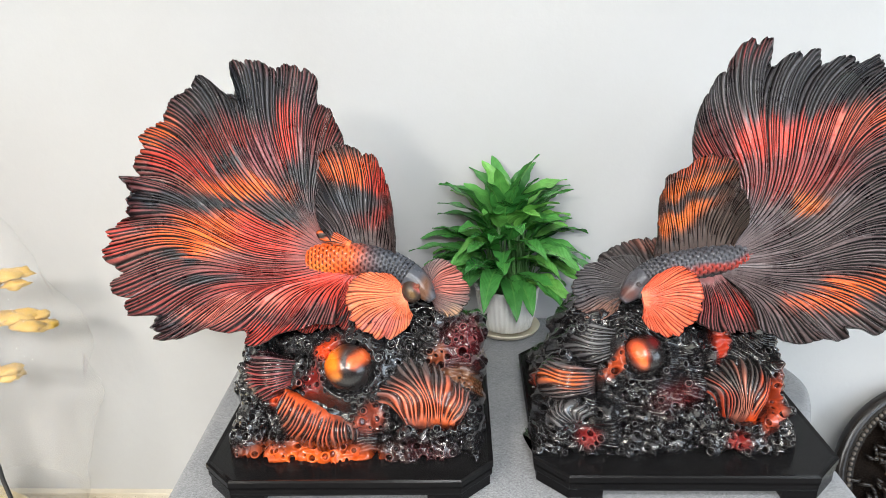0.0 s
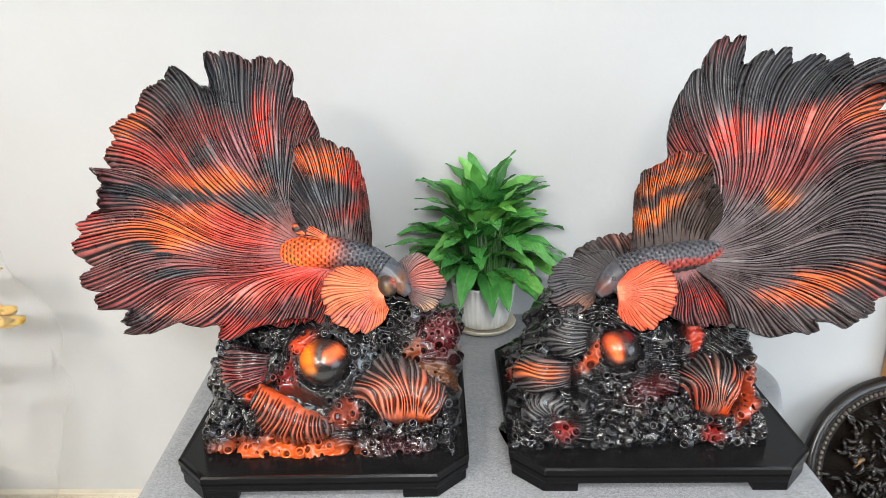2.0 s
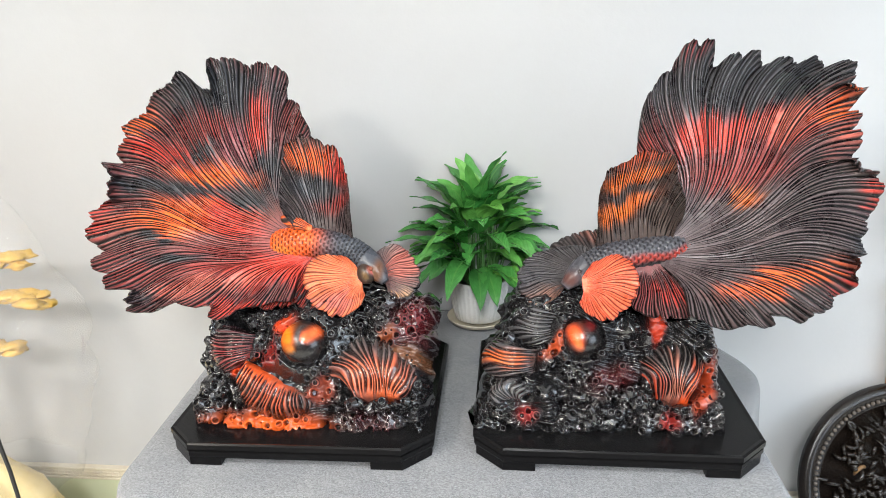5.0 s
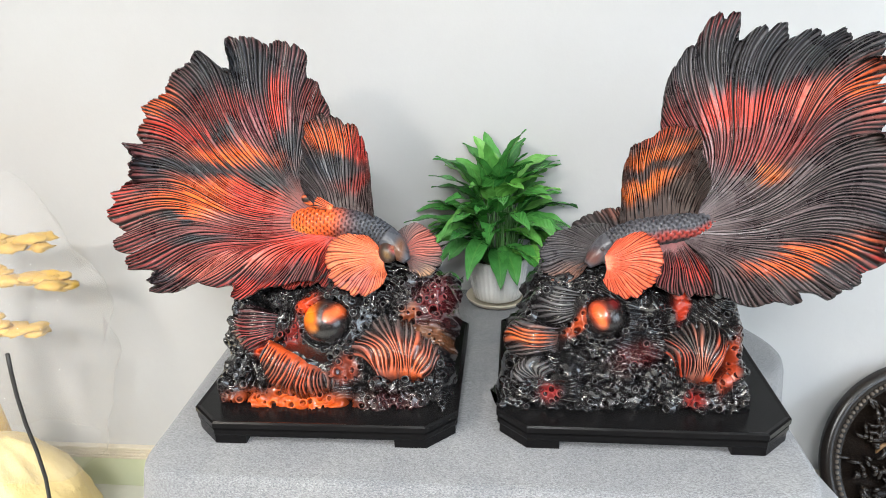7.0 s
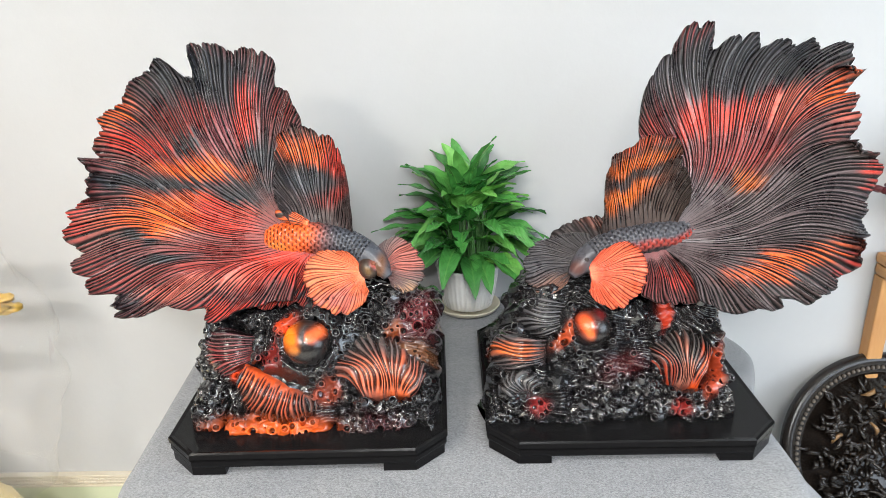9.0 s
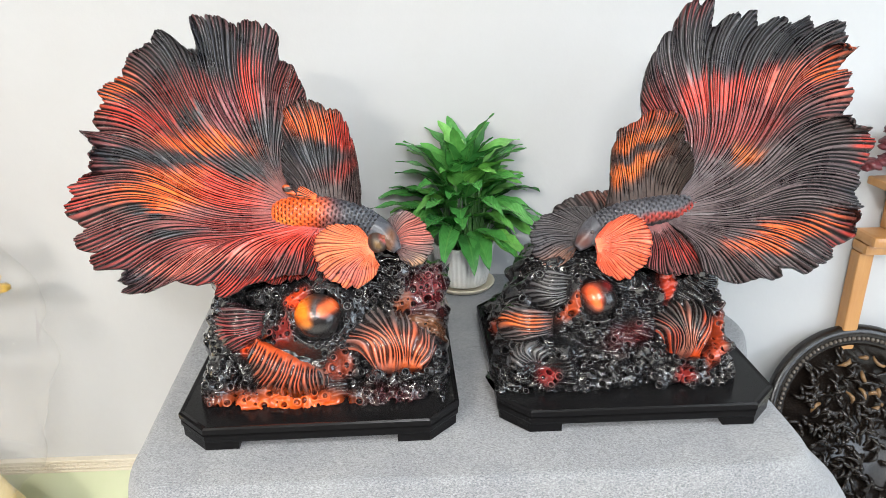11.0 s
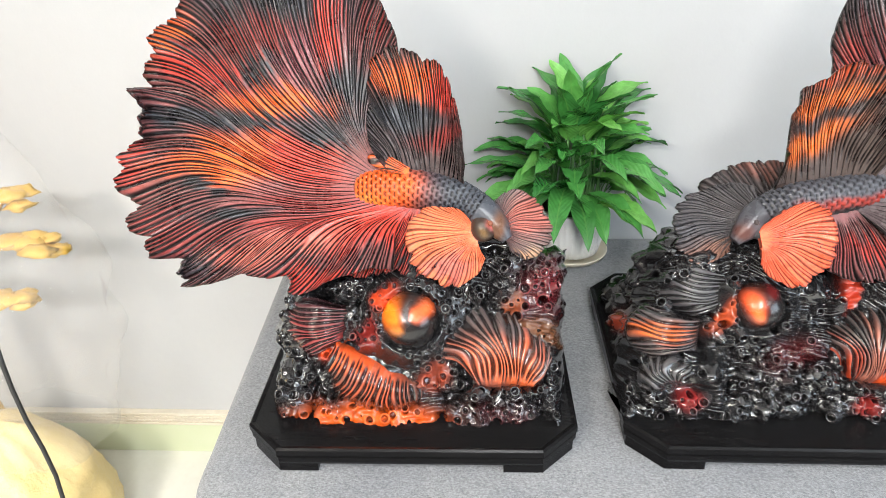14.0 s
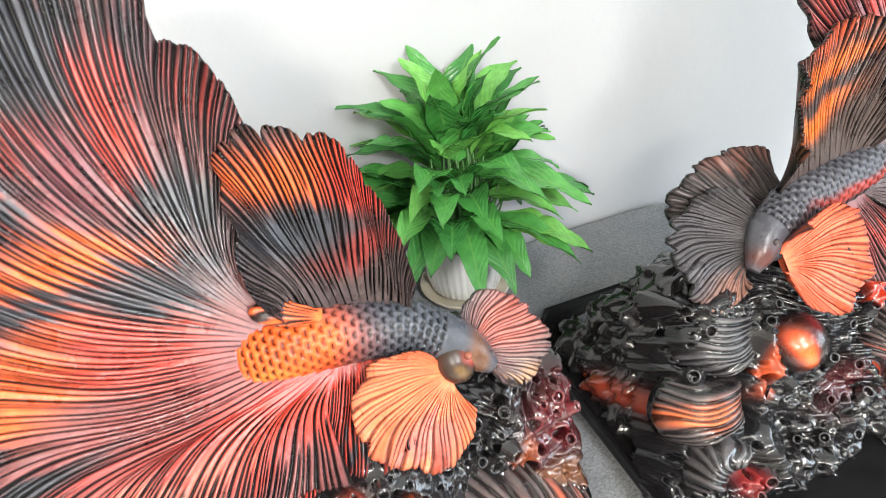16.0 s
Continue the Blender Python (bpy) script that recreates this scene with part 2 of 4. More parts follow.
# skirting: pale green band, cream moulding with a chain relief
skirting = thing("baseboard", "pale green skirting with a cream moulded top edge", "baseboard", kind="structure")
solid_box("green_band", (LEFT_X, WALL_Y - 0.012, 0.0), (RIGHT_X, WALL_Y, 0.114), GREEN, skirting, 0.002)
for z0, z1, d in ((0.114, 0.122, 0.020), (0.122, 0.150, 0.015), (0.150, 0.160, 0.022)):
    solid_box("moulding", (LEFT_X, WALL_Y - d, z0 + 0.0005), (RIGHT_X, WALL_Y, z1), CREAM, skirting, 0.002)

# ---- the table ----
TABLE_Z = 0.75
table = thing("table", "plain wooden table hidden under a grey cloth", "table", (0.17, 1.5, 0))
solid_box("tabletop", (-0.565, -0.405, 0.70), (0.565, 0.42, 0.738), PINE, table, 0.004)
for sx in (-0.54, 0.48):
    for sy in (-0.38, 0.34):
        solid_box("leg", (sx, sy, 0.0), (sx + 0.06, sy + 0.06, 0.70), PINE, table, 0.004)


def cloth():
    """The cloth: a flat top and a skirt that hangs in slack folds, bulging at the back corner."""
    n = 240
    outline = []
    for i in range(n):
        a = 2 * math.pi * i / n
        c, s = math.cos(a), math.sin(a)
        k = (abs(c) ** 14 + abs(s) ** 14) ** (-1 / 14)
        x, y = 0.172 + 0.612 * c * k, 1.505 + 0.447 * s * k
        if y > 1.3 and x > 0.6:
            x += 0.085 * math.exp(-((y - 1.60) / 0.16) ** 2)
        if x < 0:
            x -= 0.05 * max(0, (y - 1.2)) * 1.0
        outline.append((x, min(y, WALL_Y - 0.012), a))
    verts, faces = [], []
    cx, cy = 0.172, 1.505
    fracs = [0.0 + 0.1 * j for j in range(1, 10)] + [0.94, 0.97]
    rows = []
    for f in fracs:
        rows.append([(cx + (x - cx) * f, cy + (y - cy) * f, TABLE_Z + 0.0014 * noise.noise((x * f * 9, y * f * 9, 2))) for x, y, a in outline])
    drop = [(0.988, -0.002), (1.0, -0.010), (1.006, -0.024)]
    for f, dz in drop:
        rows.append([(cx + (x - cx) * f, cy + (y - cy) * f, TABLE_Z + dz) for x, y, a in outline])
    for q in range(1, 15):
        d = q / 14
        row = []
        for x, y, a in outline:
            w = 0.012 * d + 0.030 * d * (0.5 + 0.5 * math.sin(a * 13 + 2.0 * math.sin(a * 3))) + 0.012 * d * math.sin(a * 31 + 1)
            corner = abs(math.sin(2 * a)) ** 6
            if x < cx:
                corner *= 0.1
            w += (0.10 * (1 - math.exp(-d / 0.10)) + 0.03 * d) * corner
            ux, uy = (x - cx) / 0.612, (y - cy) / 0.447
            l = math.hypot(ux ** 7, uy ** 7) or 1
            nx, ny = ux ** 7 / l, uy ** 7 / l
            yy = min(cy + (y - cy) * 1.006 + ny * w, WALL_Y - 0.026)
            row.append((cx + (x - cx) * 1.006 + nx * w, yy, TABLE_Z - 0.024 - 0.60 * d))
        rows.append(row)
    verts.append((cx, cy, TABLE_Z))
    for r in rows:
        verts += r
    for i in range(n):
        faces.append((0, 1 + i, 1 + (i + 1) % n))
    for j in range(len(rows) - 1):
        for i in range(n):
            p, q = 1 + j * n + i, 1 + j * n + (i + 1) % n
            faces.append((p, p + n, q + n, q))
    ob = mesh_object("tablecloth", from_arrays("tablecloth", verts, faces), CLOTH, smooth=True)
    return tagged(ob, "grey knitted cloth draped over the table to the wall", "tablecloth")


cloth()

# ---- the two wooden stands ----
def octagon(bm, x0, x1, y0, y1, c, levels):
    """Stacked chamfered rectangles: (inset, height) from below to the top."""
    rings = []
    for inset, z in levels:
        a, b, p, q = x0 + inset, x1 - inset, y0 + inset, y1 - inset
        k = c - 0.4 * inset
        pts = [(a + k, p), (b - k, p), (b, p + k), (b, q - k), (b - k, q), (a + k, q), (a, q - k), (a, p + k)]
        rings.append([bm.verts.new((x, y, z)) for x, y in pts])
    for r, s in zip(rings, rings[1:]):
        for i in range(8):
            bm.faces.new((r[i], r[(i + 1) % 8], s[(i + 1) % 8], s[i]))
    bm.faces.new(rings[0][::-1])
    bm.faces.new(rings[-1])
    return bm


def display_stand(x0, x1, y0, y1, turn):
    c = 0.057
    w, d = x1 - x0, y1 - y0
    ob = thing("display_stand", "black stained wooden stand with clipped corners on the cloth", "stand", ((x0 + x1) / 2, (y0 + y1) / 2, TABLE_Z + 0.002), "stands under the carvings")
    ob.rotation_euler[2] = radians(turn)
    part("top_board", octagon(bmesh.new(), -w / 2, w / 2, -d / 2, d / 2, c, [(0.012, 0.016), (0.004, 0.017), (0.002, 0.022), (0.002, 0.030), (0.006, 0.032), (0.006, 0.034), (0.0, 0.036), (0.0, 0.046), (0.003, 0.049), (0.006, 0.048), (0.009, 0.047)]), BLACK_WOOD, ob)
    for sx in (-1, 1):
        for sy in (-1, 1):
            bm = bmesh.new()
            o = 0.006
            pts = [(w / 2 - o, d / 2 - c), (w / 2 - o, d / 2 - c - 0.05), (w / 2 - 0.03, d / 2 - c - 0.05), (w / 2 - c - 0.06, d / 2 - 0.03), (w / 2 - c - 0.06, d / 2 - o), (w / 2 - c, d / 2 - o)]
            lo = [bm.verts.new((sx * x, sy * y, 0.0)) for x, y in pts]
            hi = [bm.verts.new((sx * x, sy * y, 0.0175)) for x, y in pts]
            for i in range(6):
                bm.faces.new((lo[i], lo[(i + 1) % 6], hi[(i + 1) % 6], hi[i]))
            bm.faces.new(lo)
            bm.faces.new(hi)
            bmesh.ops.recalc_face_normals(bm, faces=bm.faces)
            part("foot", bm, BLACK_WOOD, ob)
    return ob


display_stand(-0.373, 0.147, 1.157, 1.665, 0.8)
display_stand(0.222, 0.762, 1.173, 1.69, 0.0)

# ---- the carvings ----
LEAN = radians(31)
V_AXIS = np.array((0, math.sin(LEAN), math.cos(LEAN)))
N_AXIS = np.array((0, -math.cos(LEAN), math.sin(LEAN)))


def place(uvw, origin):
    """From a carving's own slanted face (across, up, out) into the room."""
    uvw = np.asarray(uvw, float)
    return np.array(origin) + uvw[:, :1] * np.array((1, 0, 0)) + uvw[:, 1:2] * V_AXIS + uvw[:, 2:3] * N_AXIS


def wobble(p, f, seed=0.0):
    """Smooth noise in -1..1 for arrays of points."""
    x, y = p[:, 0] * f, p[:, 1] * f
    z = p[:, 2] * f if p.shape[1] > 2 else 0
    return (np.sin(x * 1.7 + 1.3 * np.sin(y * 1.1 + seed) + z) + np.sin(y * 1.9 + 1.2 * np.sin(x * 1.3 + seed * 2.1) - z * 1.3) + np.sin((x + y) * 2.7 + seed * 3.7 + 1.5 * np.sin(z * 1.9 + x))) / 3


ORANGE, RED, DARK, RUST, ROSE = (0.70, 0.115, 0.022), (0.50, 0.046, 0.030), (0.042, 0.046, 0.054), (0.19, 0.030, 0.026), (0.52, 0.13, 0.095)


def spray(p, base, blobs):
    """Sprayed lacquer: a base colour and soft-edged patches (across, up, half width, half height, turn, colour)."""
    col = np.tile(np.array(base, float), (len(p), 1))
    q = p[:, :2] + 0.012 * np.stack([wobble(p[:, :2], 26, 1.0), wobble(p[:, :2], 26, 4.0)], 1)
    for u, v, ru, rv, turn, c in blobs:
        a = radians(turn)
        du, dv = q[:, 0] - u, q[:, 1] - v
        x, y = (du * math.cos(a) + dv * math.sin(a)) / ru, (-du * math.sin(a) + dv * math.cos(a)) / rv
        d = x * x + y * y
        k = np.clip(1.25 * np.exp(-0.9 * d * np.sqrt(d + 1e-6)) * (1 + 0.25 * wobble(p[:, :2], 60, 2.0)), 0, 1)[:, None]
        col = col * (1 - k) + np.array(c) * k
    return col


class Carve:
    """Collects the pieces of one carved mesh."""

    def __init__(self):
        self.v, self.f, self.c, self.n = [], [], [], 0

    def add(self, verts, faces, colours):
        self.v.append(np.asarray(verts, float))
        self.f += [tuple(i + self.n for i in f) for f in faces]
        self.c.append(np.asarray(colours, float))
        self.n += len(verts)

    def mesh(self, name, origin):
        return from_arrays(name, place(np.concatenate(self.v), origin), self.f, np.concatenate(self.c))


def rim_curve(rim, s):
    """A smooth line through the rim's corners, taken evenly along its length."""
    p = np.array(rim, float)
    for _ in range(3):
        a, b = 0.75 * p[:-1] + 0.25 * p[1:], 0.25 * p[:-1] + 0.75 * p[1:]
        p = np.concatenate([p[:1], np.stack([a, b], 1).reshape(-1, 2), p[-1:]])
    d = np.concatenate([[0], np.cumsum(np.linalg.norm(np.diff(p, axis=0), axis=1))])
    return np.interp(s, d / d[-1], p[:, 0]), np.interp(s, d / d[-1], p[:, 1])


def polar(centre, th0, th1, radii):
    """Rim corners of an even fan: radii over the sweep in degrees."""
    a = np.radians(np.linspace(th0, th1, len(radii)))
    return [(centre[0] + r * math.cos(t), centre[1] + r * math.sin(t)) for r, t in zip(radii, a)]


def fin(carve, hub0, hub1, rim, lines, paint, w0=0.0, bowl=0.0, curl=(0.0, 0.0), ruffle=0.0, waves=9, ragged=0.0, ridge=0.0042, thick=0.009, split=True, rows=40, per=8, dome=0.0, seed=0.0, groove_shade=0.015, wave=0.035, power=1.8, lean=0.0, streaks=0.03, tuck=0.0, ess=0.0, rolls=(), gouge=0.27, sink=0.0):
    """A ribbed fan: gouged lines run from a short base to a lobed rim and fork on the way; curl bends the first and the last ray, ess gives all of them an S, rolls turn lobes of the rim over (across, up, width, angle)."""
    ribs = lines * (2 if split else 1)
    cols = ribs * per + 1
    s, t = np.meshgrid(np.linspace(0, 1, cols), np.linspace(0, 1, rows), indexing="ij")
    bx, by = hub0[0] + (hub1[0] - hub0[0]) * s, hub0[1] + (hub1[1] - hub0[1]) * s
    ex, ey = rim_curve(rim, s)
    lobe = waves * 1.25 * s + 0.40 * np.sin(s * 9 + seed) + 0.22 * np.sin(s * 23 + 2 * seed)
    tooth = lobe * 2.6 + 0.3 * np.sin(s * 41 + seed)
    outline = 1.5 * np.abs(np.sin(math.pi * lobe)) ** 0.55 - 1.1 + 0.45 * (np.abs(np.sin(math.pi * tooth + 1)) ** 0.6 - 0.65)
    k = 1 + ragged * outline * t ** 4
    rx, ry = (ex - bx) * k, (ey - by) * k
    mid = cols // 2
    turn = (rx[0, 0] * ry[mid, 0] - ry[0, 0] * rx[mid, 0]) + (rx[mid, 0] * ry[-1, 0] - ry[mid, 0] * rx[-1, 0])
    curl = curl[0] + (curl[1] - curl[0]) * s
    bend = curl * np.cos(0.5 * math.pi * t) ** 1.3 * np.clip(t * 12, 0, 1) + wave * np.sin(t * 6.5 + s * 9 + seed) * (1 - t ** 3)
    bend = bend - ess * np.sin(2 * math.pi * t ** 0.9) * np.sin(math.pi * np.clip(s * 1.1, 0, 1)) ** 0.7
    # turned-over lobes
    tt, up = t, np.zeros_like(t)
    reach = np.sqrt(rx * rx + ry * ry) + 1e-6
    for pu, pv, half, angle in rolls:
        at_s = s[np.argmin((ex[:, 0] - pu) ** 2 + (ey[:, 0] - pv) ** 2), 0]
        g = np.exp(-((s - at_s) / half) ** 4)
        x = np.clip((t - 0.86) / 0.14, 0, 1)
        th = angle * g * x + 1e-6
        tt = np.where(x > 0, tt + 0.14 * x * (np.sin(th) / th - 1), tt)
        up = up + 0.14 * x * reach * (1 - np.cos(th)) / th
    u, v = bx + rx * tt - ry * bend * tt, by + ry * tt + rx * bend * tt
    q = ribs * s + 0.22 * np.sin(ribs * s * 1.7 + seed) + 0.35 * np.sin(t * 5 + s * 9 + seed)
    line = np.round(q)
    d = q - line
    hashed = (np.sin(line * 12.9898 + seed) * 43758.5453) % 1.0
    if split:
        start = np.where(line % 8 == 0, 0.0, np.where(line % 4 == 0, 0.05 + 0.08 * hashed, np.where(line % 2 == 0, 0.16 + 0.14 * hashed, 0.40 + 0.28 * hashed)))
    else:
        start = 0.02 + 0.12 * hashed
    open_ = np.clip((t - start) / 0.12, 0, 1)
    wide = np.clip(0.55 / (t + 0.02), 1, 2.6) if split else 1.0
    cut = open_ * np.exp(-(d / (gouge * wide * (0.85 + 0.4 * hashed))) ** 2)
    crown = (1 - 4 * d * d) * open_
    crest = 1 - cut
    amp = ridge * np.clip(t * 5, 0.3, 1)
    fold = ruffle * t ** 5 * (np.cos(math.pi * lobe) + 0.45 * np.sin(math.pi * tooth * 0.8 + seed))
    settle = np.clip(s / 0.28, 0, 1)
    settle = 1 - tuck * (1 - settle * settle * (3 - 2 * settle))
    w = w0 + settle * bowl * t ** power + lean * np.clip(v - by, 0, 1) + dome * np.sin(math.pi * np.clip(t, 0, 1)) + fold + up
    w = w - sink * np.maximum(t ** 7, np.maximum(np.abs(2 * s - 1) ** 9, (1 - t) ** 12))
    front = np.stack([u, v, w + amp * (0.55 * crown - 1.5 * cut)], -1).reshape(-1, 3)
    back = np.stack([u, v, w - ridge * 1.2 - thick * (1 - 0.6 * t)], -1).reshape(-1, 3)
    n = cols * rows
    i, j = np.meshgrid(np.arange(cols - 1), np.arange(rows - 1), indexing="ij")
    a = (i * rows + j).ravel()
    quads = np.stack([a, a + rows, a + rows + 1, a + 1], 1)
    e = np.arange(cols - 1) * rows + rows - 1
    edge_faces = np.stack([e, e + rows, e + rows + n, e + n], 1)
    k = np.arange(rows - 1)
    s0 = np.stack([k, k + 1, k + 1 + n, k + n], 1)
    last = (cols - 1) * rows
    s1 = np.stack([k + last, k + last + n, k + 1 + last + n, k + 1 + last], 1)
    faces = np.concatenate([quads, quads[:, ::-1] + n, edge_faces, s0, s1]).tolist()
    if turn < 0:
        faces = [f[::-1] for f in faces]
    jump = (np.sin(np.floor(q) * 12.9898 + seed) * 43758.5453) % 1.0 - 0.5
    streak = np.stack([rx / reach * jump, ry / reach * jump, 0 * jump], -1).reshape(-1, 3)
    col = paint(front + streaks * streak) * (1 + 0.30 * jump.reshape(-1, 1))
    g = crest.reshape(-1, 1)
    col = col * (groove_shade + (1 - groove_shade) * np.clip((g - 0.40) / 0.5, 0, 1)) + np.array([0.030, 0.027, 0.029]) * np.clip(crown.reshape(-1, 1) * g, 0, 1)
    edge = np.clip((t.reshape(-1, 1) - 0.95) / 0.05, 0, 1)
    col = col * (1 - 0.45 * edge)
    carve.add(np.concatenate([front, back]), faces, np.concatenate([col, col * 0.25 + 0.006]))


def fish_body(carve, spine, paint, head):
    """A scaled body: spine rows are (across, up, out, half height), from the tail to the mouth."""
    spine = np.array(spine, float)
    m, seg = 220, 156
    k = np.linspace(0, len(spine) - 1, m)
    line = np.stack([np.interp(k, np.arange(len(spine)), spine[:, q]) for q in range(4)], 1)
    for _ in range(90):
        line[1:-1] = (line[:-2] + 2 * line[1:-1] + line[2:]) / 4
    d = np.gradient(line[:, :2], axis=0)
    d /= np.linalg.norm(d, axis=1)[:, None]
    up = np.stack([-d[:, 1], d[:, 0]], 1)
    if up[len(up) // 3, 1] < 0:
        up = -up
    run = np.concatenate([[0], np.cumsum(np.linalg.norm(np.diff(line[:, :2], axis=0), axis=1))])
    way, ang = np.meshgrid(run, np.linspace(0, 2 * math.pi, seg, endpoint=False), indexing="ij")
    girth = np.repeat(line[:, 3:4], seg, 1)
    # each scale is a gouged crescent, open towards the head
    notch, swell = np.zeros_like(way), np.zeros_like(way)
    step, around = 0.0076, 9
    for q in range(int(run[-1] * head / step)):
        for i in range(around):
            a0 = math.pi * (-0.12 + 1.24 * (i + (0.5 if q % 2 else 0)) / around)
            da, dg = way - step * (q + 0.6), (ang - a0) * girth * 0.95
            rho = np.hypot(da, dg)
            arc = np.clip(-da / np.maximum(rho, 1e-6) * 1.8 - 0.6, 0, 1)
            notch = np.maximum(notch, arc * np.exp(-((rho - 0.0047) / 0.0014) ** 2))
            swell = np.maximum(swell, np.clip(1 - rho / 0.006, 0, 1))
    lift = girth + 0.0006 * swell - 0.0036 * notch
    verts = np.stack([line[:, :1] + up[:, :1] * lift * np.cos(ang), line[:, 1:2] + up[:, 1:2] * lift * np.cos(ang), line[:, 2:3] + 0.92 * lift * np.sin(ang)], -1).reshape(-1, 3)
    faces = [(q * seg + i, (q + 1) * seg + i, (q + 1) * seg + (i + 1) % seg, q * seg + (i + 1) % seg) for q in range(m - 1) for i in range(seg)]
    verts = np.concatenate([verts, [line[0, :3]], [line[-1, :3]]])
    faces += [(i, (i + 1) % seg, m * seg) for i in range(seg)]
    faces += [((m - 1) * seg + i, m * seg + 1, (m - 1) * seg + (i + 1) % seg) for i in range(seg)]
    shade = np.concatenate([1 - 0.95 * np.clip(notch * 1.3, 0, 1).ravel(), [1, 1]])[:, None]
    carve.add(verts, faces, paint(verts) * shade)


def ball_mesh(carve, centre, r, paint, seg=20, squash=(1, 1, 1), lump=0.0):
    verts, faces = [], []
    rows = seg // 2 + 1
    for j in range(rows):
        ph = math.pi * j / (rows - 1)
        for i in range(seg):
            a = 2 * math.pi * i / seg
            n = np.array([math.sin(ph) * math.cos(a), math.sin(ph) * math.sin(a), math.cos(ph)])
            k = r * (1 + lump * noise.noise(Vector(n) * 2.2 + Vector(centre) * 40))
            verts.append(np.array(centre) + n * k * np.array(squash))
    for j in range(rows - 1):
        for i in range(seg):
            faces.append((j * seg + i, (j + 1) * seg + i, (j + 1) * seg + (i + 1) % seg, j * seg + (i + 1) % seg))
    verts = np.array(verts)
    carve.add(verts, faces, paint(verts))


ORIGIN_L, ORIGIN_R = (0, 1.21, 0.79), (0, 1.225, 0.79)


def fish_left():
    blobs = [
        (-0.33, 0.70, 0.14, 0.07, 0, DARK), (-0.37, 0.63, 0.07, 0.035, 0, RUST), (-0.223, 0.53, 0.055, 0.07, 0, DARK),
        (-0.38, 0.435, 0.12, 0.035, 8, ORANGE), (-0.29, 0.43, 0.06, 0.035, -20, RED), (-0.30, 0.345, 0.12, 0.03, 10, RUST),
        (-0.42, 0.492, 0.16, 0.016, -2, DARK), (-0.33, 0.528, 0.085, 0.018, -4, ORANGE), (-0.447, 0.57, 0.06, 0.022, -15, RED),
        (-0.510, 0.625, 0.025, 0.05, -20, ORANGE), (-0.247, 0.635, 0.02, 0.06, -5, RED), (-0.165, 0.66, 0.03, 0.04, 0, RUST),
        (-0.565, 0.43, 0.03, 0.04, 0, RED), (-0.47, 0.30, 0.10, 0.04, -15, RUST), (-0.46, 0.255, 0.09, 0.022, 8, DARK),
        (-0.20, 0.32, 0.10, 0.028, 12, RED), (-0.33, 0.285, 0.10, 0.02, 10, ROSE), (-0.26, 0.235, 0.07, 0.02, 0, RED), (-0.555, 0.52, 0.03, 0.03, 0, DARK),
        (-0.45, 0.385, 0.05, 0.012, -6, DARK), (-0.36, 0.575, 0.05, 0.014, 20, DARK), (-0.30, 0.60, 0.03, 0.03, 0, (0.16, 0.04, 0.05)), (-0.26, 0.47, 0.05, 0.016, -10, DARK), (-0.40, 0.34, 0.06, 0.010, 4, DARK)]
    tail = lambda p: spray(p, (0.17, 0.058, 0.056), blobs)
    c = Carve()
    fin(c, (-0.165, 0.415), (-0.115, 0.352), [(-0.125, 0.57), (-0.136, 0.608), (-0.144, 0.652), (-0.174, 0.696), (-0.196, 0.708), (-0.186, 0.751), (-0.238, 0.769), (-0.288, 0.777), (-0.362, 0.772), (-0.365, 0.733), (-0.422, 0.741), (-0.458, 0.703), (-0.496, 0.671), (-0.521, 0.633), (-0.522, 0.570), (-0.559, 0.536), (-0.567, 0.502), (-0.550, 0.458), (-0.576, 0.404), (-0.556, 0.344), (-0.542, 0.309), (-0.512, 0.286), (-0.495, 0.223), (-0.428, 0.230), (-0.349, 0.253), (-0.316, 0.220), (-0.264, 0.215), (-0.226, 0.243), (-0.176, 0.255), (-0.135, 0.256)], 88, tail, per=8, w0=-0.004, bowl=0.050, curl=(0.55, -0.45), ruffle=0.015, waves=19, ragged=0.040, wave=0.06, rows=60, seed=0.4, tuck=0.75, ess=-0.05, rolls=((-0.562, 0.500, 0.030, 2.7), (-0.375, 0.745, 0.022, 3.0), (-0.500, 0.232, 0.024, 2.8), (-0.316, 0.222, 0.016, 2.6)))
    # anal fin below the body
    fin(c, (-0.165, 0.36), (-0.035, 0.345), polar((-0.10, 0.36), 218, 300, [0.175, 0.150, 0.118, 0.112, 0.118, 0.110, 0.095]), 44, lambda p: spray(p, (0.24, 0.04, 0.03), [(-0.16, 0.32, 0.09, 0.025, 8, RED), (-0.12, 0.28, 0.08, 0.012, 0, DARK), (-0.17, 0.255, 0.06, 0.015, 0, RED)]), w0=-0.006, bowl=0.024, curl=(0.05, 0.05), ruffle=0.007, waves=6, ragged=0.075, split=False, rows=26, seed=2)
    # dorsal fin
    fin(c, (-0.150, 0.395), (-0.028, 0.378), [(-0.165, 0.43), (-0.178, 0.454), (-0.180, 0.490), (-0.169, 0.508), (-0.180, 0.536), (-0.167, 0.554), (-0.178, 0.572), (-0.154, 0.602), (-0.119, 0.592), (-0.080, 0.582), (-0.058, 0.560), (-0.041, 0.514), (-0.031, 0.469), (-0.026, 0.415)], 36, lambda p: spray(p, (0.060, 0.045, 0.045), [(-0.11, 0.55, 0.085, 0.026, -12, ORANGE), (-0.05, 0.53, 0.03, 0.035, 40, RED), (-0.05, 0.465, 0.05, 0.014, 0, RUST), (-0.12, 0.492, 0.06, 0.02, 0, DARK)]), w0=-0.008, bowl=0.060, power=1.1, streaks=0.008, curl=(-0.3, 0.1), ruffle=0.007, waves=7, ragged=0.05, rows=36, seed=1.2)
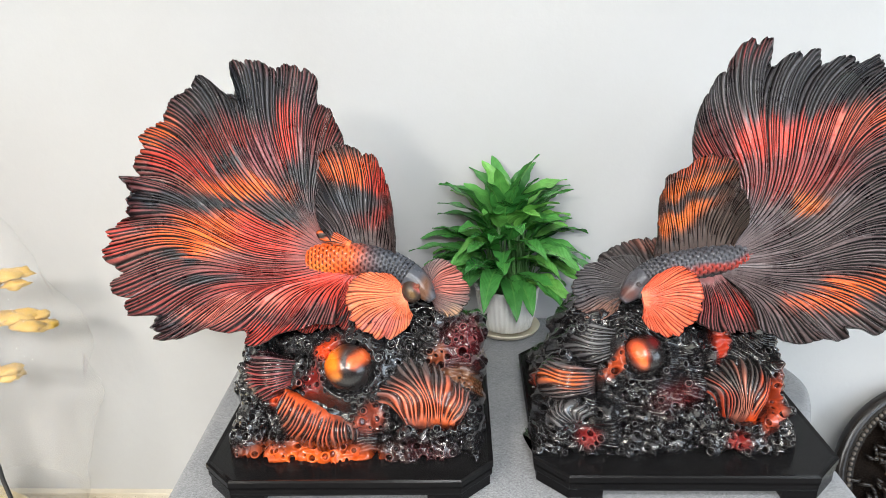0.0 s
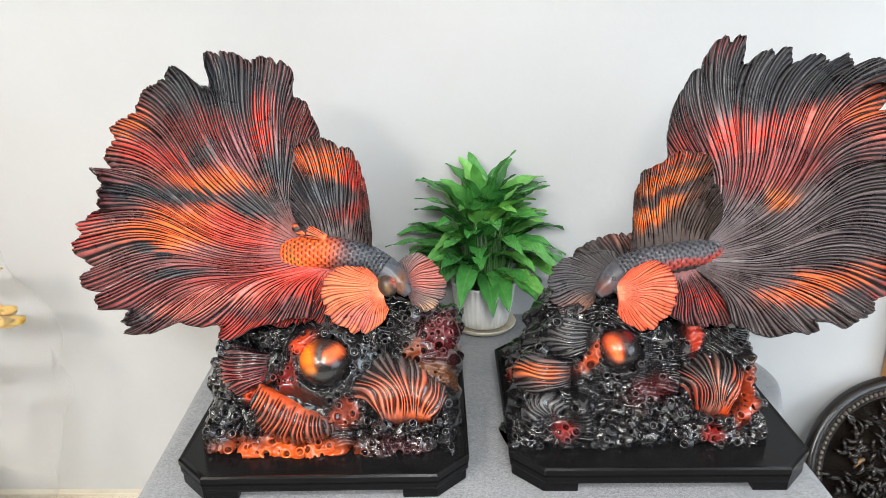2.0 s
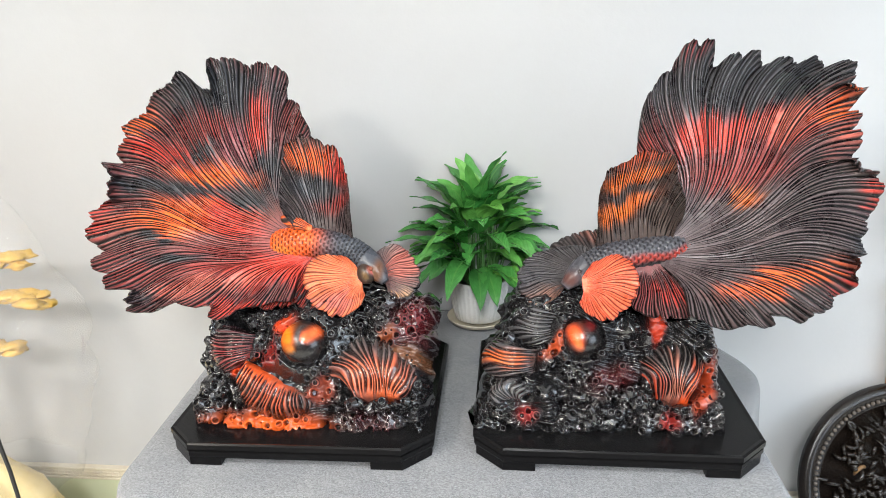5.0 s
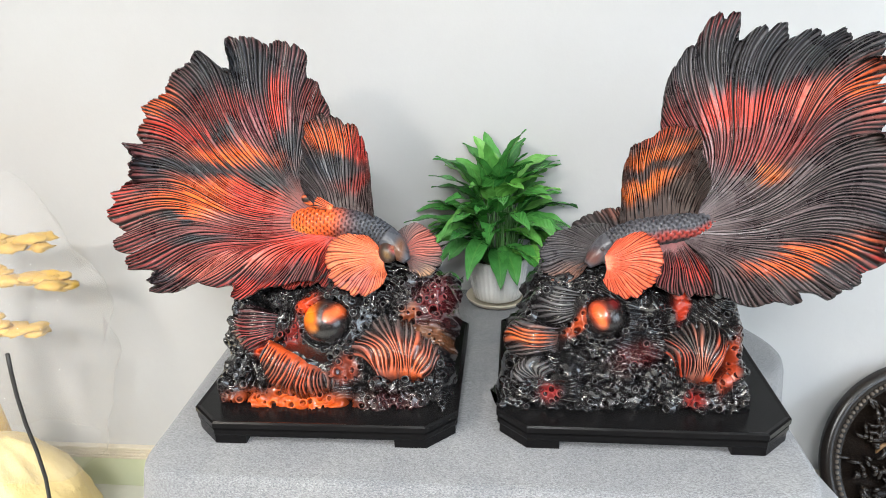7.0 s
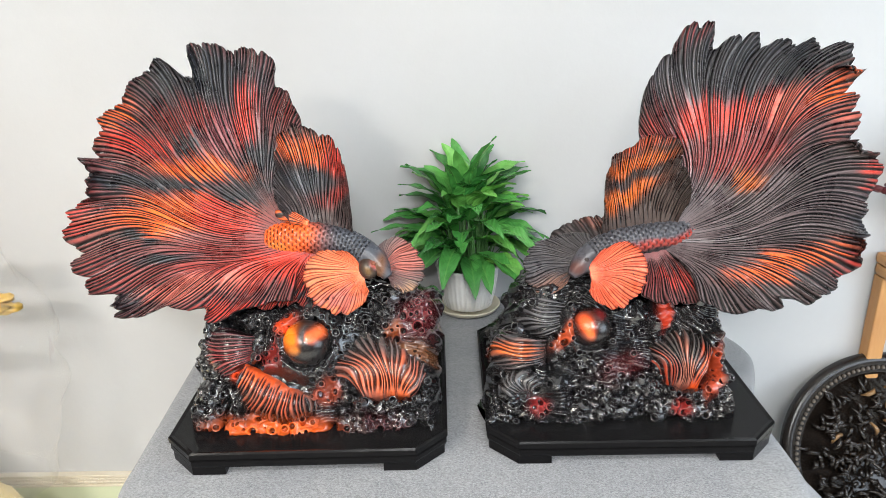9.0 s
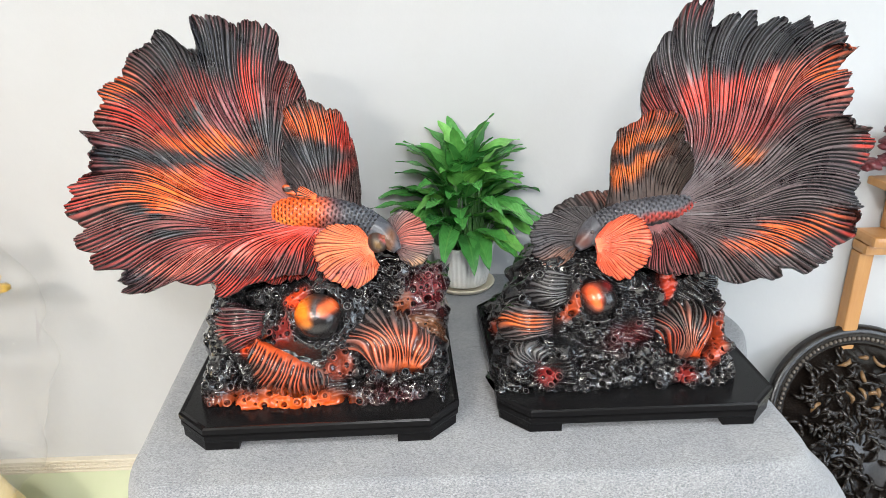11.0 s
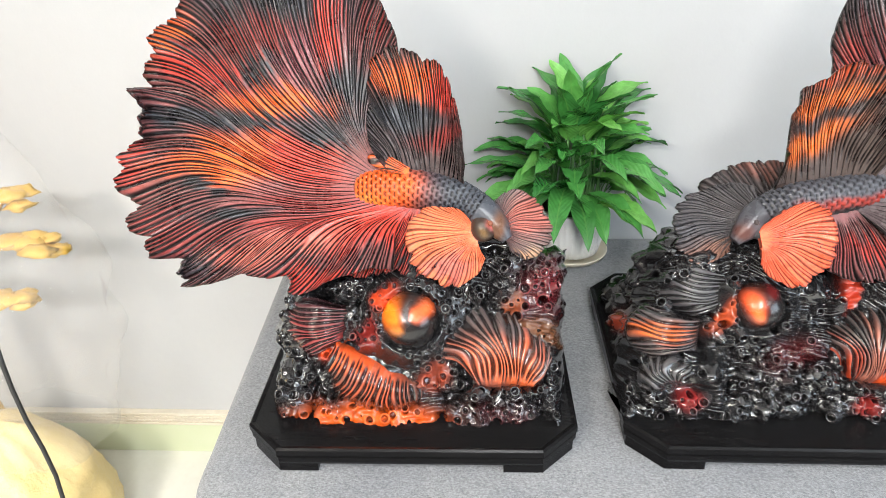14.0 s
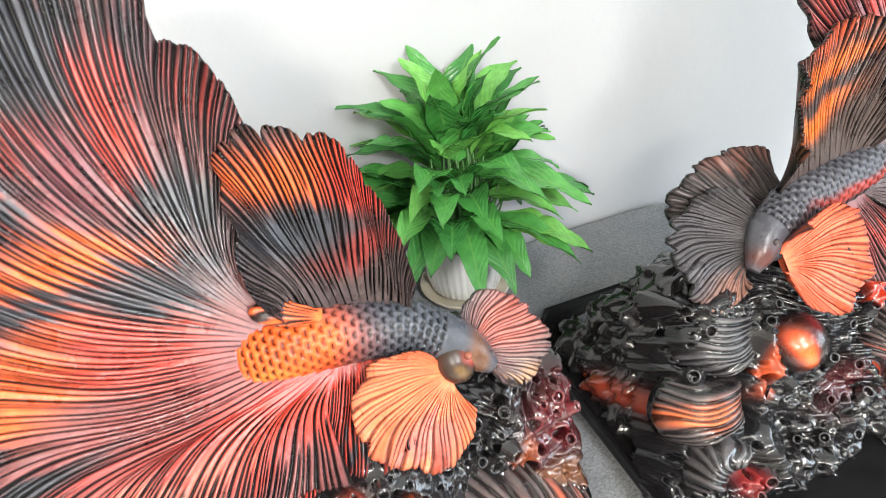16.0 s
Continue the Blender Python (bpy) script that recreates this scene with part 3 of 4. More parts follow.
    # small fin where the dorsal ends
    fin(c, (-0.115, 0.417), (-0.118, 0.404), [(-0.130, 0.424), (-0.148, 0.438), (-0.170, 0.442), (-0.184, 0.436), (-0.180, 0.422), (-0.15, 0.410)], 8, lambda p: spray(p, ORANGE, []), w0=0.010, bowl=0.002, ridge=0.0012, ragged=0.0, split=False, rows=16, dome=0.006)
    body = lambda p: spray(p, (0.055, 0.062, 0.075), [(-0.165, 0.385, 0.062, 0.06, 0, (0.72, 0.11, 0.022)), (-0.19, 0.358, 0.03, 0.012, 0, (0.60, 0.16, 0.03)), (0.02, 0.32, 0.016, 0.020, 0, (0.12, 0.06, 0.035))])
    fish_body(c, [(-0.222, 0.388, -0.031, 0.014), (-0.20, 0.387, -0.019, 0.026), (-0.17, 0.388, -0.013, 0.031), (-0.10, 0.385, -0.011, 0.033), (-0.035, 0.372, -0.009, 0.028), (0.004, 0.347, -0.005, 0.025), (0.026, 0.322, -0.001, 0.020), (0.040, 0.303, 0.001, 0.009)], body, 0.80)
    ball_mesh(c, (0.003, 0.322, 0.004), 0.021, lambda p: spray(p, (0.035, 0.025, 0.02), [(0.014, 0.332, 0.010, 0.010, 0, (0.35, 0.05, 0.03)), (0.0, 0.31, 0.010, 0.008, 0, (0.14, 0.085, 0.035))]), squash=(1, 1.15, 0.75))
    ball_mesh(c, (0.013, 0.327, 0.0185), 0.0046, lambda p: spray(p, (0.22, 0.08, 0.05), []), 14)
    # breast fins
    fin(c, (-0.012, 0.322), (-0.006, 0.298), polar((-0.0095, 0.309), 122, 292, [0.046, 0.066, 0.088, 0.102, 0.106, 0.107, 0.110, 0.098, 0.096, 0.086, 0.074, 0.060, 0.040]), 38, lambda p: spray(p, (0.72, 0.16, 0.06), [(-0.05, 0.26, 0.05, 0.02, 0, ROSE)]), w0=0.004, bowl=0.026, curl=(-0.16, -0.16), ruffle=0.007, waves=6, ragged=0.075, ridge=0.0020, split=False, rows=28, seed=0.7, groove_shade=0.22, gouge=0.165)
    fin(c, (0.020, 0.345), (0.040, 0.300), polar((0.032, 0.322), 112, -72, [0.040, 0.050, 0.064, 0.068, 0.068, 0.070, 0.074, 0.080, 0.078, 0.074, 0.066, 0.040]), 38, lambda p: spray(p, (0.13, 0.10, 0.10), [(0.08, 0.34, 0.04, 0.03, 0, (0.34, 0.10, 0.08)), (0.07, 0.275, 0.03, 0.015, 0, (0.33, 0.20, 0.12))]), w0=-0.014, bowl=0.016, curl=(0.16, 0.16), ruffle=0.006, waves=5, ragged=0.075, split=False, rows=26, seed=1.9, groove_shade=0.22, gouge=0.165)
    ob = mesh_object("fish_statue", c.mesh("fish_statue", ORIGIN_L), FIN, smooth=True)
    return tagged(ob, "carved wooden fish with a spread orange and black ribbed tail", "fish statue", group="pair of carved fish")


def fish_right():
    blobs = [
        (0.74, 0.70, 0.2, 0.07, 0, (0.045, 0.046, 0.052)), (0.72, 0.60, 0.17, 0.032, 6, RED), (0.87, 0.63, 0.10, 0.03, 16, ROSE), (0.935, 0.645, 0.05, 0.026, 20, ORANGE), (0.945, 0.575, 0.05, 0.025, 5, ROSE),
        (0.735, 0.53, 0.10, 0.045, 10, RUST), (0.60, 0.60, 0.03, 0.05, 0, (0.12, 0.03, 0.03)), (0.742, 0.470, 0.018, 0.022, 20, (0.5, 0.13, 0.035)),
        (0.80, 0.302, 0.10, 0.020, 14, ORANGE), (0.935, 0.30, 0.045, 0.03, 50, RED), (0.93, 0.345, 0.05, 0.03, 50, DARK), (0.634, 0.775, 0.045, 0.03, 0, (0.16, 0.02, 0.02)), (0.965, 0.48, 0.02, 0.05, 0, RED)]
    tail = lambda p: spray(p, (0.080, 0.060, 0.062), blobs)
    c = Carve()
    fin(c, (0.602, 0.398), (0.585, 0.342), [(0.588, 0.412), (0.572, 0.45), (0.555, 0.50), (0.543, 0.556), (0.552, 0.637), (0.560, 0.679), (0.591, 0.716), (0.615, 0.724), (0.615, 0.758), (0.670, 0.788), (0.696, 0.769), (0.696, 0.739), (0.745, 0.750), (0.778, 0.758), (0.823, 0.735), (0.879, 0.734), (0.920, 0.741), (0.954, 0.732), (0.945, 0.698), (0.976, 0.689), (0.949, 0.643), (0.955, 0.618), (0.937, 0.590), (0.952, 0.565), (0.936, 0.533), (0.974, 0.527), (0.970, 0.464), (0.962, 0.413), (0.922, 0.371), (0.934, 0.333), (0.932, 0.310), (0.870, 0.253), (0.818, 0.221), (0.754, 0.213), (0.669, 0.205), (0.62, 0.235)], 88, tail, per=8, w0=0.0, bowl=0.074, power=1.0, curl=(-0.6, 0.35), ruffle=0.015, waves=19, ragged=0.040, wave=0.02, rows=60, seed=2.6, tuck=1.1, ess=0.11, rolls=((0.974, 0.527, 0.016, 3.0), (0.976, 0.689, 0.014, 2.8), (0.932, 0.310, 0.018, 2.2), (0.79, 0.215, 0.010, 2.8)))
    fin(c, (0.520, 0.330), (0.632, 0.352), [(0.508, 0.290), (0.519, 0.262), (0.531, 0.239), (0.582, 0.230), (0.635, 0.235), (0.694, 0.252), (0.685, 0.30)], 44, lambda p: spray(p, (0.14, 0.05, 0.05), [(0.62, 0.29, 0.06, 0.02, 10, (0.45, 0.05, 0.04)), (0.54, 0.27, 0.05, 0.02, 0, (0.22, 0.05, 0.05))]), w0=0.000, bowl=0.034, curl=(0.2, 0.3), ruffle=0.006, waves=5, ragged=0.06, split=False, rows=26, seed=2)
    fin(c, (0.462, 0.372), (0.612, 0.388), [(0.458, 0.42), (0.462, 0.472), (0.484, 0.528), (0.528, 0.543), (0.569, 0.562), (0.611, 0.545), (0.613, 0.492), (0.627, 0.451), (0.618, 0.418)], 36, lambda p: spray(p, (0.060, 0.045, 0.04), [(0.53, 0.503, 0.08, 0.016, 16, (0.62, 0.13, 0.02)), (0.55, 0.545, 0.06, 0.012, 16, (0.45, 0.07, 0.02)), (0.51, 0.455, 0.06, 0.022, 22, (0.55, 0.12, 0.02)), (0.53, 0.480, 0.09, 0.012, 18, (0.045, 0.03, 0.028))]), w0=-0.008, bowl=0.070, power=1.0, streaks=0.008, curl=(-0.05, 0.4), ruffle=0.007, waves=7, ragged=0.05, rows=36, seed=0.4)
    body = lambda p: spray(p, (0.060, 0.062, 0.072), [(0.57, 0.350, 0.075, 0.010, 8, (0.24, 0.03, 0.022)), (0.64, 0.364, 0.03, 0.010, 8, (0.28, 0.025, 0.015)), (0.41, 0.31, 0.016, 0.016, 0, (0.08, 0.035, 0.03)), (0.57, 0.335, 0.09, 0.008, 8, (0.02, 0.02, 0.022))])
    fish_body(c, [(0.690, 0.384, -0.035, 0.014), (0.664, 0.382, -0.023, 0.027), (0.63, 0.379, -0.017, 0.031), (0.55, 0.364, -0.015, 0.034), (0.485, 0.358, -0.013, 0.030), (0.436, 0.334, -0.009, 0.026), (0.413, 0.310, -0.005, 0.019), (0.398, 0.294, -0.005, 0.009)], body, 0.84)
    ball_mesh(c, (0.433, 0.318, -0.002), 0.019, lambda p: spray(p, (0.05, 0.05, 0.055), []), squash=(1, 1.15, 0.75))
    ball_mesh(c, (0.426, 0.322, 0.0125), 0.0046, lambda p: spray(p, (0.06, 0.05, 0.05), []), 14)
    fin(c, (0.430, 0.306), (0.434, 0.282), polar((0.4365, 0.2926), 76, -112, [0.040, 0.058, 0.084, 0.092, 0.098, 0.100, 0.092, 0.086, 0.084, 0.080, 0.066, 0.052, 0.038]), 38, lambda p: spray(p, (0.74, 0.12, 0.05), []), w0=0.014, bowl=0.032, curl=(0.14, 0.14), ruffle=0.007, waves=6, ragged=0.075, ridge=0.0020, split=False, rows=28, seed=0.2, groove_shade=0.22, gouge=0.165)
    fin(c, (0.440, 0.352), (0.400, 0.296), [(0.448, 0.386), (0.425, 0.398), (0.398, 0.394), (0.370, 0.380), (0.345, 0.376), (0.325, 0.360), (0.312, 0.335), (0.304, 0.308), (0.312, 0.282), (0.326, 0.264), (0.348, 0.256), (0.368, 0.262), (0.389, 0.278)], 40, lambda p: spray(p, (0.055, 0.052, 0.055), [(0.35, 0.27, 0.05, 0.02, 0, (0.2, 0.10, 0.07))]), w0=-0.018, lean=-1.2, bowl=0.012, curl=(-0.16, -0.16), ruffle=0.006, waves=5, ragged=0.075, split=False, rows=26, seed=1.1, groove_shade=0.22, gouge=0.165)
    # the far breast fin behind the back
    fin(c, (0.46, 0.335), (0.52, 0.350), [(0.375, 0.36), (0.368, 0.390), (0.395, 0.415), (0.43, 0.430), (0.47, 0.437), (0.51, 0.437), (0.54, 0.425)], 22, lambda p: spray(p, (0.06, 0.05, 0.05), [(0.49, 0.43, 0.05, 0.02, 0, (0.22, 0.10, 0.08))]), w0=-0.055, bowl=-0.045, power=1.0, ruffle=0.006, waves=5, ragged=0.06, split=False, rows=26, seed=0.9, groove_shade=0.22)
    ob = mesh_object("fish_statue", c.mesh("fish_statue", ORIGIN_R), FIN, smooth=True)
    return tagged(ob, "carved wooden fish with a dark grey ribbed tail banded in red", "fish statue", group="pair of carved fish")


fish_left()
fish_right()


# ---- the carved coral rocks ----
def value_noise(x, y, f, seed=0.0):
    """Smooth lattice noise in 0..1 for arrays."""
    x, y = x * f + 31.7 + seed * 3.1, y * f + 17.3 + seed * 5.7
    xi, yi = np.floor(x), np.floor(y)
    fx, fy = x - xi, y - yi
    fx, fy = fx * fx * (3 - 2 * fx), fy * fy * (3 - 2 * fy)
    h = lambda a, b: (np.sin(a * 127.1 + b * 311.7 + seed * 74.7) * 43758.5453) % 1.0
    return (h(xi, yi) * (1 - fx) + h(xi + 1, yi) * fx) * (1 - fy) + (h(xi, yi + 1) * (1 - fx) + h(xi + 1, yi + 1) * fx) * fy


def rock_mass(x0, x1, top, seed, slope=0.0):
    """The solid behind the carved face, in room coordinates: wide at the foot, its face leaning back."""
    rows, seg = 70, 240
    verts, faces = [], []
    cx, hx = (x0 + x1) / 2, (x1 - x0) / 2 - 0.012
    for j in range(rows):
        k = j / (rows - 1)
        z = 0.799 + (top - 0.799) * k
        yf = 1.272 + 0.60 * (z - 0.80)
        yb = 1.60 - 0.12 * k
        cy, hy = (yf + yb) / 2, (yb - yf) / 2
        w = hx * (1 - 0.05 * k) * (0.97 + 0.03 * math.sin(k * 9 + seed))
        shrink = 1.0 if j < rows - 10 else math.sqrt(max(0.0, 1 - ((j - rows + 10) / 9.6) ** 2 * 0.9))
        for i in range(seg):
            a = 2 * math.pi * i / seg
            c, s = math.cos(a), math.sin(a)
            q = (abs(c) ** 5 + abs(s) ** 5) ** (-1 / 5)
            p = Vector((cx + w * c * q * shrink, cy + hy * s * q * shrink, z))
            d = 0.022 * noise.noise(p * 17 + Vector((seed, 0, 0))) + 0.020 * noise.noise(p * 44 + Vector((0, seed, 0))) + 0.011 * noise.noise(p * 95)
            p += Vector((c, s, 0.3 * (k > 0.9))) * (d - 0.006)
            p.x += slope * k ** 1.4 * max(0.0, min(1.0, (cx - p.x) / hx))
            if j == 0:
                p.z = 0.799
            verts.append(p)
    for j in range(rows - 1):
        for i in range(seg):
            faces.append((j * seg + i, j * seg + (i + 1) % seg, (j + 1) * seg + (i + 1) % seg, (j + 1) * seg + i))
    faces.append(tuple(range(seg))[::-1])
    faces.append(tuple((rows - 1) * seg + i for i in range(seg)))
    return verts, faces


def to_face(p, origin):
    d = np.asarray([tuple(q) for q in p], float) - np.array(origin)
    return np.stack([d[:, 0], d @ V_AXIS, d @ N_AXIS], 1)


def ring_tube(p, n, r, h):
    """A small open coral tube: lip, wall and a hole that goes in."""
    n = n.normalized()
    a = n.orthogonal().normalized()
    b = n.cross(a)
    seg, verts, faces = 12, [], []
    prof = [(1.75 * r, -0.6 * h), (1.25 * r, 0.35 * h), (1.08 * r, 0.8 * h), (1.0 * r, h), (0.84 * r, h), (0.66 * r, 0.5 * h), (0.58 * r, -0.6 * h)]
    for rr, hh in prof:
        for i in range(seg):
            t = 2 * math.pi * i / seg
            verts.append(p + (a * math.cos(t) + b * math.sin(t)) * rr + n * hh)
    for q in range(len(prof) - 1):
        for i in range(seg):
            faces.append((q * seg + i, q * seg + (i + 1) % seg, (q + 1) * seg + (i + 1) % seg, (q + 1) * seg + i))
    faces.append(tuple((len(prof) - 1) * seg + i for i in range(seg)))
    return verts, faces


def rock_face(x0, x1, top, seed, slope, lumps, keep_out, levels, ball, rng):
    """The carved face as heights over the slanted plane: swells, coral heads, wood flow and drilled holes with raised lips."""
    step = 0.0016
    us, vs = np.arange(x0 - 0.03, x1 + 0.03, step), np.arange(-0.02, top + 0.03, step)
    u, v = np.meshgrid(us, vs, indexing="ij")
    n1, n2, n3 = value_noise(u, v, 16, seed), value_noise(u, v, 42, seed + 1), value_noise(u, v, 95, seed + 2)
    w = -0.016 + 0.050 * (n1 - 0.5) + 0.034 * (n2 - 0.5) + 0.011 * (n3 - 0.5)
    w = w - 0.014 * np.exp(-((value_noise(u, v, 30, seed + 5) - 0.5) / 0.07) ** 2)
    for a, b, ra, rb, count, *lift in lumps:
        e = ((u - a) / ra) ** 2 + ((v - b) / rb) ** 2
        e = e * (0.75 + 0.5 * n2)
        dome = -0.016 + (lift[0] if lift else 0.0) + (0.50 * min(ra, rb) + 0.006) * np.sqrt(np.clip(1 - e, 0, 1)) + 0.013 * (n3 - 0.5)
        w = np.where(e < 1, np.maximum(w, dome), w)
    quiet, level = np.zeros_like(u), np.full_like(u, -0.02)
    for (a, b, ra, rb), height in zip(keep_out, levels):
        e = np.sqrt(((u - a) / ra) ** 2 + ((v - b) / rb) ** 2)
        near = np.clip((0.98 - e) / 0.30, 0, 1)
        level = np.where(near > quiet, height, level)
        quiet = np.maximum(quiet, near)
    quiet = quiet * quiet * (3 - 2 * quiet)
    w = w * (1 - quiet) + quiet * (level - 0.008 + 0.024 * (n2 - 0.5) + 0.010 * (n3 - 0.5))
    bu, bv, bw, br = ball[:4]
    eb = np.hypot(u - bu, v - bv) / br
    w = np.maximum(w, bw + 0.010 + 0.016 * n2 - 0.9 * np.abs(eb - 1.13) * br)
    # wood flow where no coral sits
    flow = np.clip((value_noise(u, v, 13, seed + 9) - 0.60) / 0.1, 0, 1) * (1 - quiet)
    w = w + flow * 0.0030 * np.sin(2 * math.pi * ((0.3 * u + v) / 0.013 + 5.0 * n1))
    # the ragged outline
    ragged = lambda p, k: 0.016 * (value_noise(p, p * 0 + k, 26, seed + k) - 0.5) + 0.010 * (value_noise(p, p * 0 + k, 70, seed + k) - 0.5)
    left = x0 + slope * np.clip(v / 0.26, 0, 1) ** 1.4
    inside = np.minimum(np.minimum(u - left - ragged(v, 1.0), x1 - u - ragged(v, 2.0)), np.minimum(v + 0.004 - ragged(u, 3.0), top - v - ragged(u, 4.0)))
    fall = np.clip(1 - inside / 0.020, 0, 1.8)
    w = w - 0.030 * fall ** 2
    lips, holes = np.zeros_like(u), np.zeros_like(u)
    done = []
    for _ in range(5200):
        a, b = rng.uniform(x0, x1), rng.uniform(0.0, top)
        i, j = int((a - us[0]) / step), int((b - vs[0]) / step)
        if inside[i, j] < 0.002 or quiet[i, j] > 0.6 or flow[i, j] > 0.55:
            continue
        r = rng.uniform(0.0026, 0.0060) if rng.random() < 0.8 else rng.uniform(0.006, 0.0075)
        if any((a - p) ** 2 + (b - q) ** 2 < (1.45 * (r + o)) ** 2 for p, q, o in done):
            continue
        done.append((a, b, r))
        m = int(2.2 * r / step) + 1
        cut = (slice(max(0, i - m), i + m + 1), slice(max(0, j - m), j + m + 1))
        # holes lean a little and are never quite round
        ang, sq = rng.uniform(0, 3.14), rng.uniform(0.72, 1.0)
        du, dv = u[cut] - a, v[cut] - b
        d = np.hypot(du * math.cos(ang) + dv * math.sin(ang), (dv * math.cos(ang) - du * math.sin(ang)) / sq) / r
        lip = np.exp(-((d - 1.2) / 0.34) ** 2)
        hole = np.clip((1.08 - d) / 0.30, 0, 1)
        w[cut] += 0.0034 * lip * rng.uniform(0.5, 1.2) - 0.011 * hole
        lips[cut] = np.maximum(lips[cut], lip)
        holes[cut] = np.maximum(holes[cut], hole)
    return us, vs, u, v, w, inside, lips, holes


def coral_rock(name, label, x0, x1, top, origin, seed, blobs, shells, ball, lumps, keep_out, tubes, slope=0.0, rear=(), shift=(0.0, 0.0)):
    move = lambda rows: [(a + shift[0], b + shift[1], *rest) for a, b, *rest in rows]
    blobs, lumps, keep_out = move(blobs), move(lumps), move(keep_out)
    ball = (ball[0] + shift[0], ball[1] + shift[1], ball[2], ball[3], (ball[4][0], move(ball[4][1])))
    shells = [dict(kw, hub0=move([kw["hub0"]])[0], hub1=move([kw["hub1"]])[0], rim=move(kw["rim"]), colour=(kw["colour"][0], move(kw["colour"][1]))) for kw in shells]
    rng = random.Random(seed)
    rock = thing(name, label, "carved rock", ((x0 + x1) / 2, 1.4, 0.80), "carved coral rocks")
    back = Matrix.Translation(-rock.location)
    paint = lambda p: spray(p, (0.0095, 0.0094, 0.0102), blobs)

    def finish(pname, verts, faces, colours, material, plabel="", parent=rock):
        me = from_arrays(pname, [back @ Vector(v) for v in verts], faces, colours)
        return mesh_object(pname, me, material, parent, plabel, True)

    mv, mf = rock_mass(x0, x1, top, seed, slope)
    finish("rock_core", mv, mf, paint(to_face(mv, origin)), ROCK)
    us, vs, u, v, w, inside, lips, holes = rock_face(x0, x1, 0.285, seed, slope, lumps, keep_out, [ball[2] - 0.02] + [kw["w0"] + 0.5 * kw["dome"] - 0.020 for kw in shells], ball, rng)
    flat = np.stack([u, v, w], -1).reshape(-1, 3)
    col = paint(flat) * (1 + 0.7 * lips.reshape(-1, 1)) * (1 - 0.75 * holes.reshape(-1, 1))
    room = place(flat, origin)
    room[:, 2] = np.maximum(room[:, 2], 0.7985)
    nu, nv = u.shape
    i, j = np.meshgrid(np.arange(nu - 1), np.arange(nv - 1), indexing="ij")
    a = (i * nv + j).ravel()
    keep = (inside.ravel()[a] > -0.012)
    a = a[keep]
    used = np.zeros(nu * nv, bool)
    quads = np.stack([a, a + nv, a + nv + 1, a + 1], 1)
    used[quads.ravel()] = True
    index = np.cumsum(used) - 1
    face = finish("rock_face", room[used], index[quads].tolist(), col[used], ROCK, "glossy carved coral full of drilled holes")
    # single tubes that stand proud of the face
    made = []
    for _ in range(tubes * 12):
        if len(made) >= tubes:
            break
        pu, pv = rng.uniform(x0 + 0.01, x1 - 0.01), rng.uniform(0.015, 0.255)
        gi, gj = int((pu - us[0]) / 0.0016), int((pv - vs[0]) / 0.0016)
        if inside[gi, gj] < 0.006 or any(((pu - p) / ra) ** 2 + ((pv - q) / rb) ** 2 < 1 for p, q, ra, rb in keep_out):
            continue
        if any(math.hypot(pu - p, pv - q) < 0.022 for p, q in made):
            continue
        made.append((pu, pv))
        gu, gv = (w[gi + 4, gj] - w[gi - 4, gj]) / 0.0128, (w[gi, gj + 4] - w[gi, gj - 4]) / 0.0128
        lean = Vector((-0.5 * gu + rng.uniform(-0.3, 0.3), -0.5 * gv + rng.uniform(-0.1, 0.5), 1.2))
        tv, tf = ring_tube(Vector((pu, pv, w[gi - 3:gi + 4, gj - 3:gj + 4].max() - 0.003)), lean, rng.uniform(0.0052, 0.0082), rng.uniform(0.005, 0.011))
        tv = np.array([tuple(q) for q in tv])
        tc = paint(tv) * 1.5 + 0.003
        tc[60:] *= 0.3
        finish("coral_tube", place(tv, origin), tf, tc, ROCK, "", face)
    # ribbed shells
    for kw in shells:
        c = Carve()
        kw = dict(kw)
        colour = kw.pop("colour")
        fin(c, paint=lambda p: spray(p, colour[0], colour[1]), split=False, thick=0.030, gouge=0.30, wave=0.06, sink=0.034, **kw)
        finish("ribbed_shell", place(np.concatenate(c.v), origin), c.f, np.concatenate(c.c), ROCK)
    # lower heads behind the face
    for (hx, hy, hz), hr in rear:
        c = Carve()
        ball_mesh(c, (0, 0, 0), hr, lambda p: np.full((len(p), 3), 0.0075), 40, (1.0, 1.2, 0.95), 0.35)
        verts = np.concatenate(c.v)
        verts = verts * (1 + 0.10 * np.sin(verts[:, :1] * 420) * np.sin(verts[:, 1:2] * 400 + 1) * np.sin(verts[:, 2:] * 410 + 2))
        verts = verts + np.array((hx, hy, hz))
        verts[:, 2] = np.maximum(verts[:, 2], 0.7985)
        finish("coral_head", verts, c.f, np.concatenate(c.c), ROCK)
    # the ball
    c = Carve()
    bu, bv, bw, r, colour = ball
    ball_mesh(c, (bu, bv, bw), r, lambda p: spray(p, colour[0], colour[1]), 48)
    finish("ball", place(np.concatenate(c.v), origin), c.f, np.concatenate(c.c), BALL, "polished wooden ball, orange fading to black")
    return rock


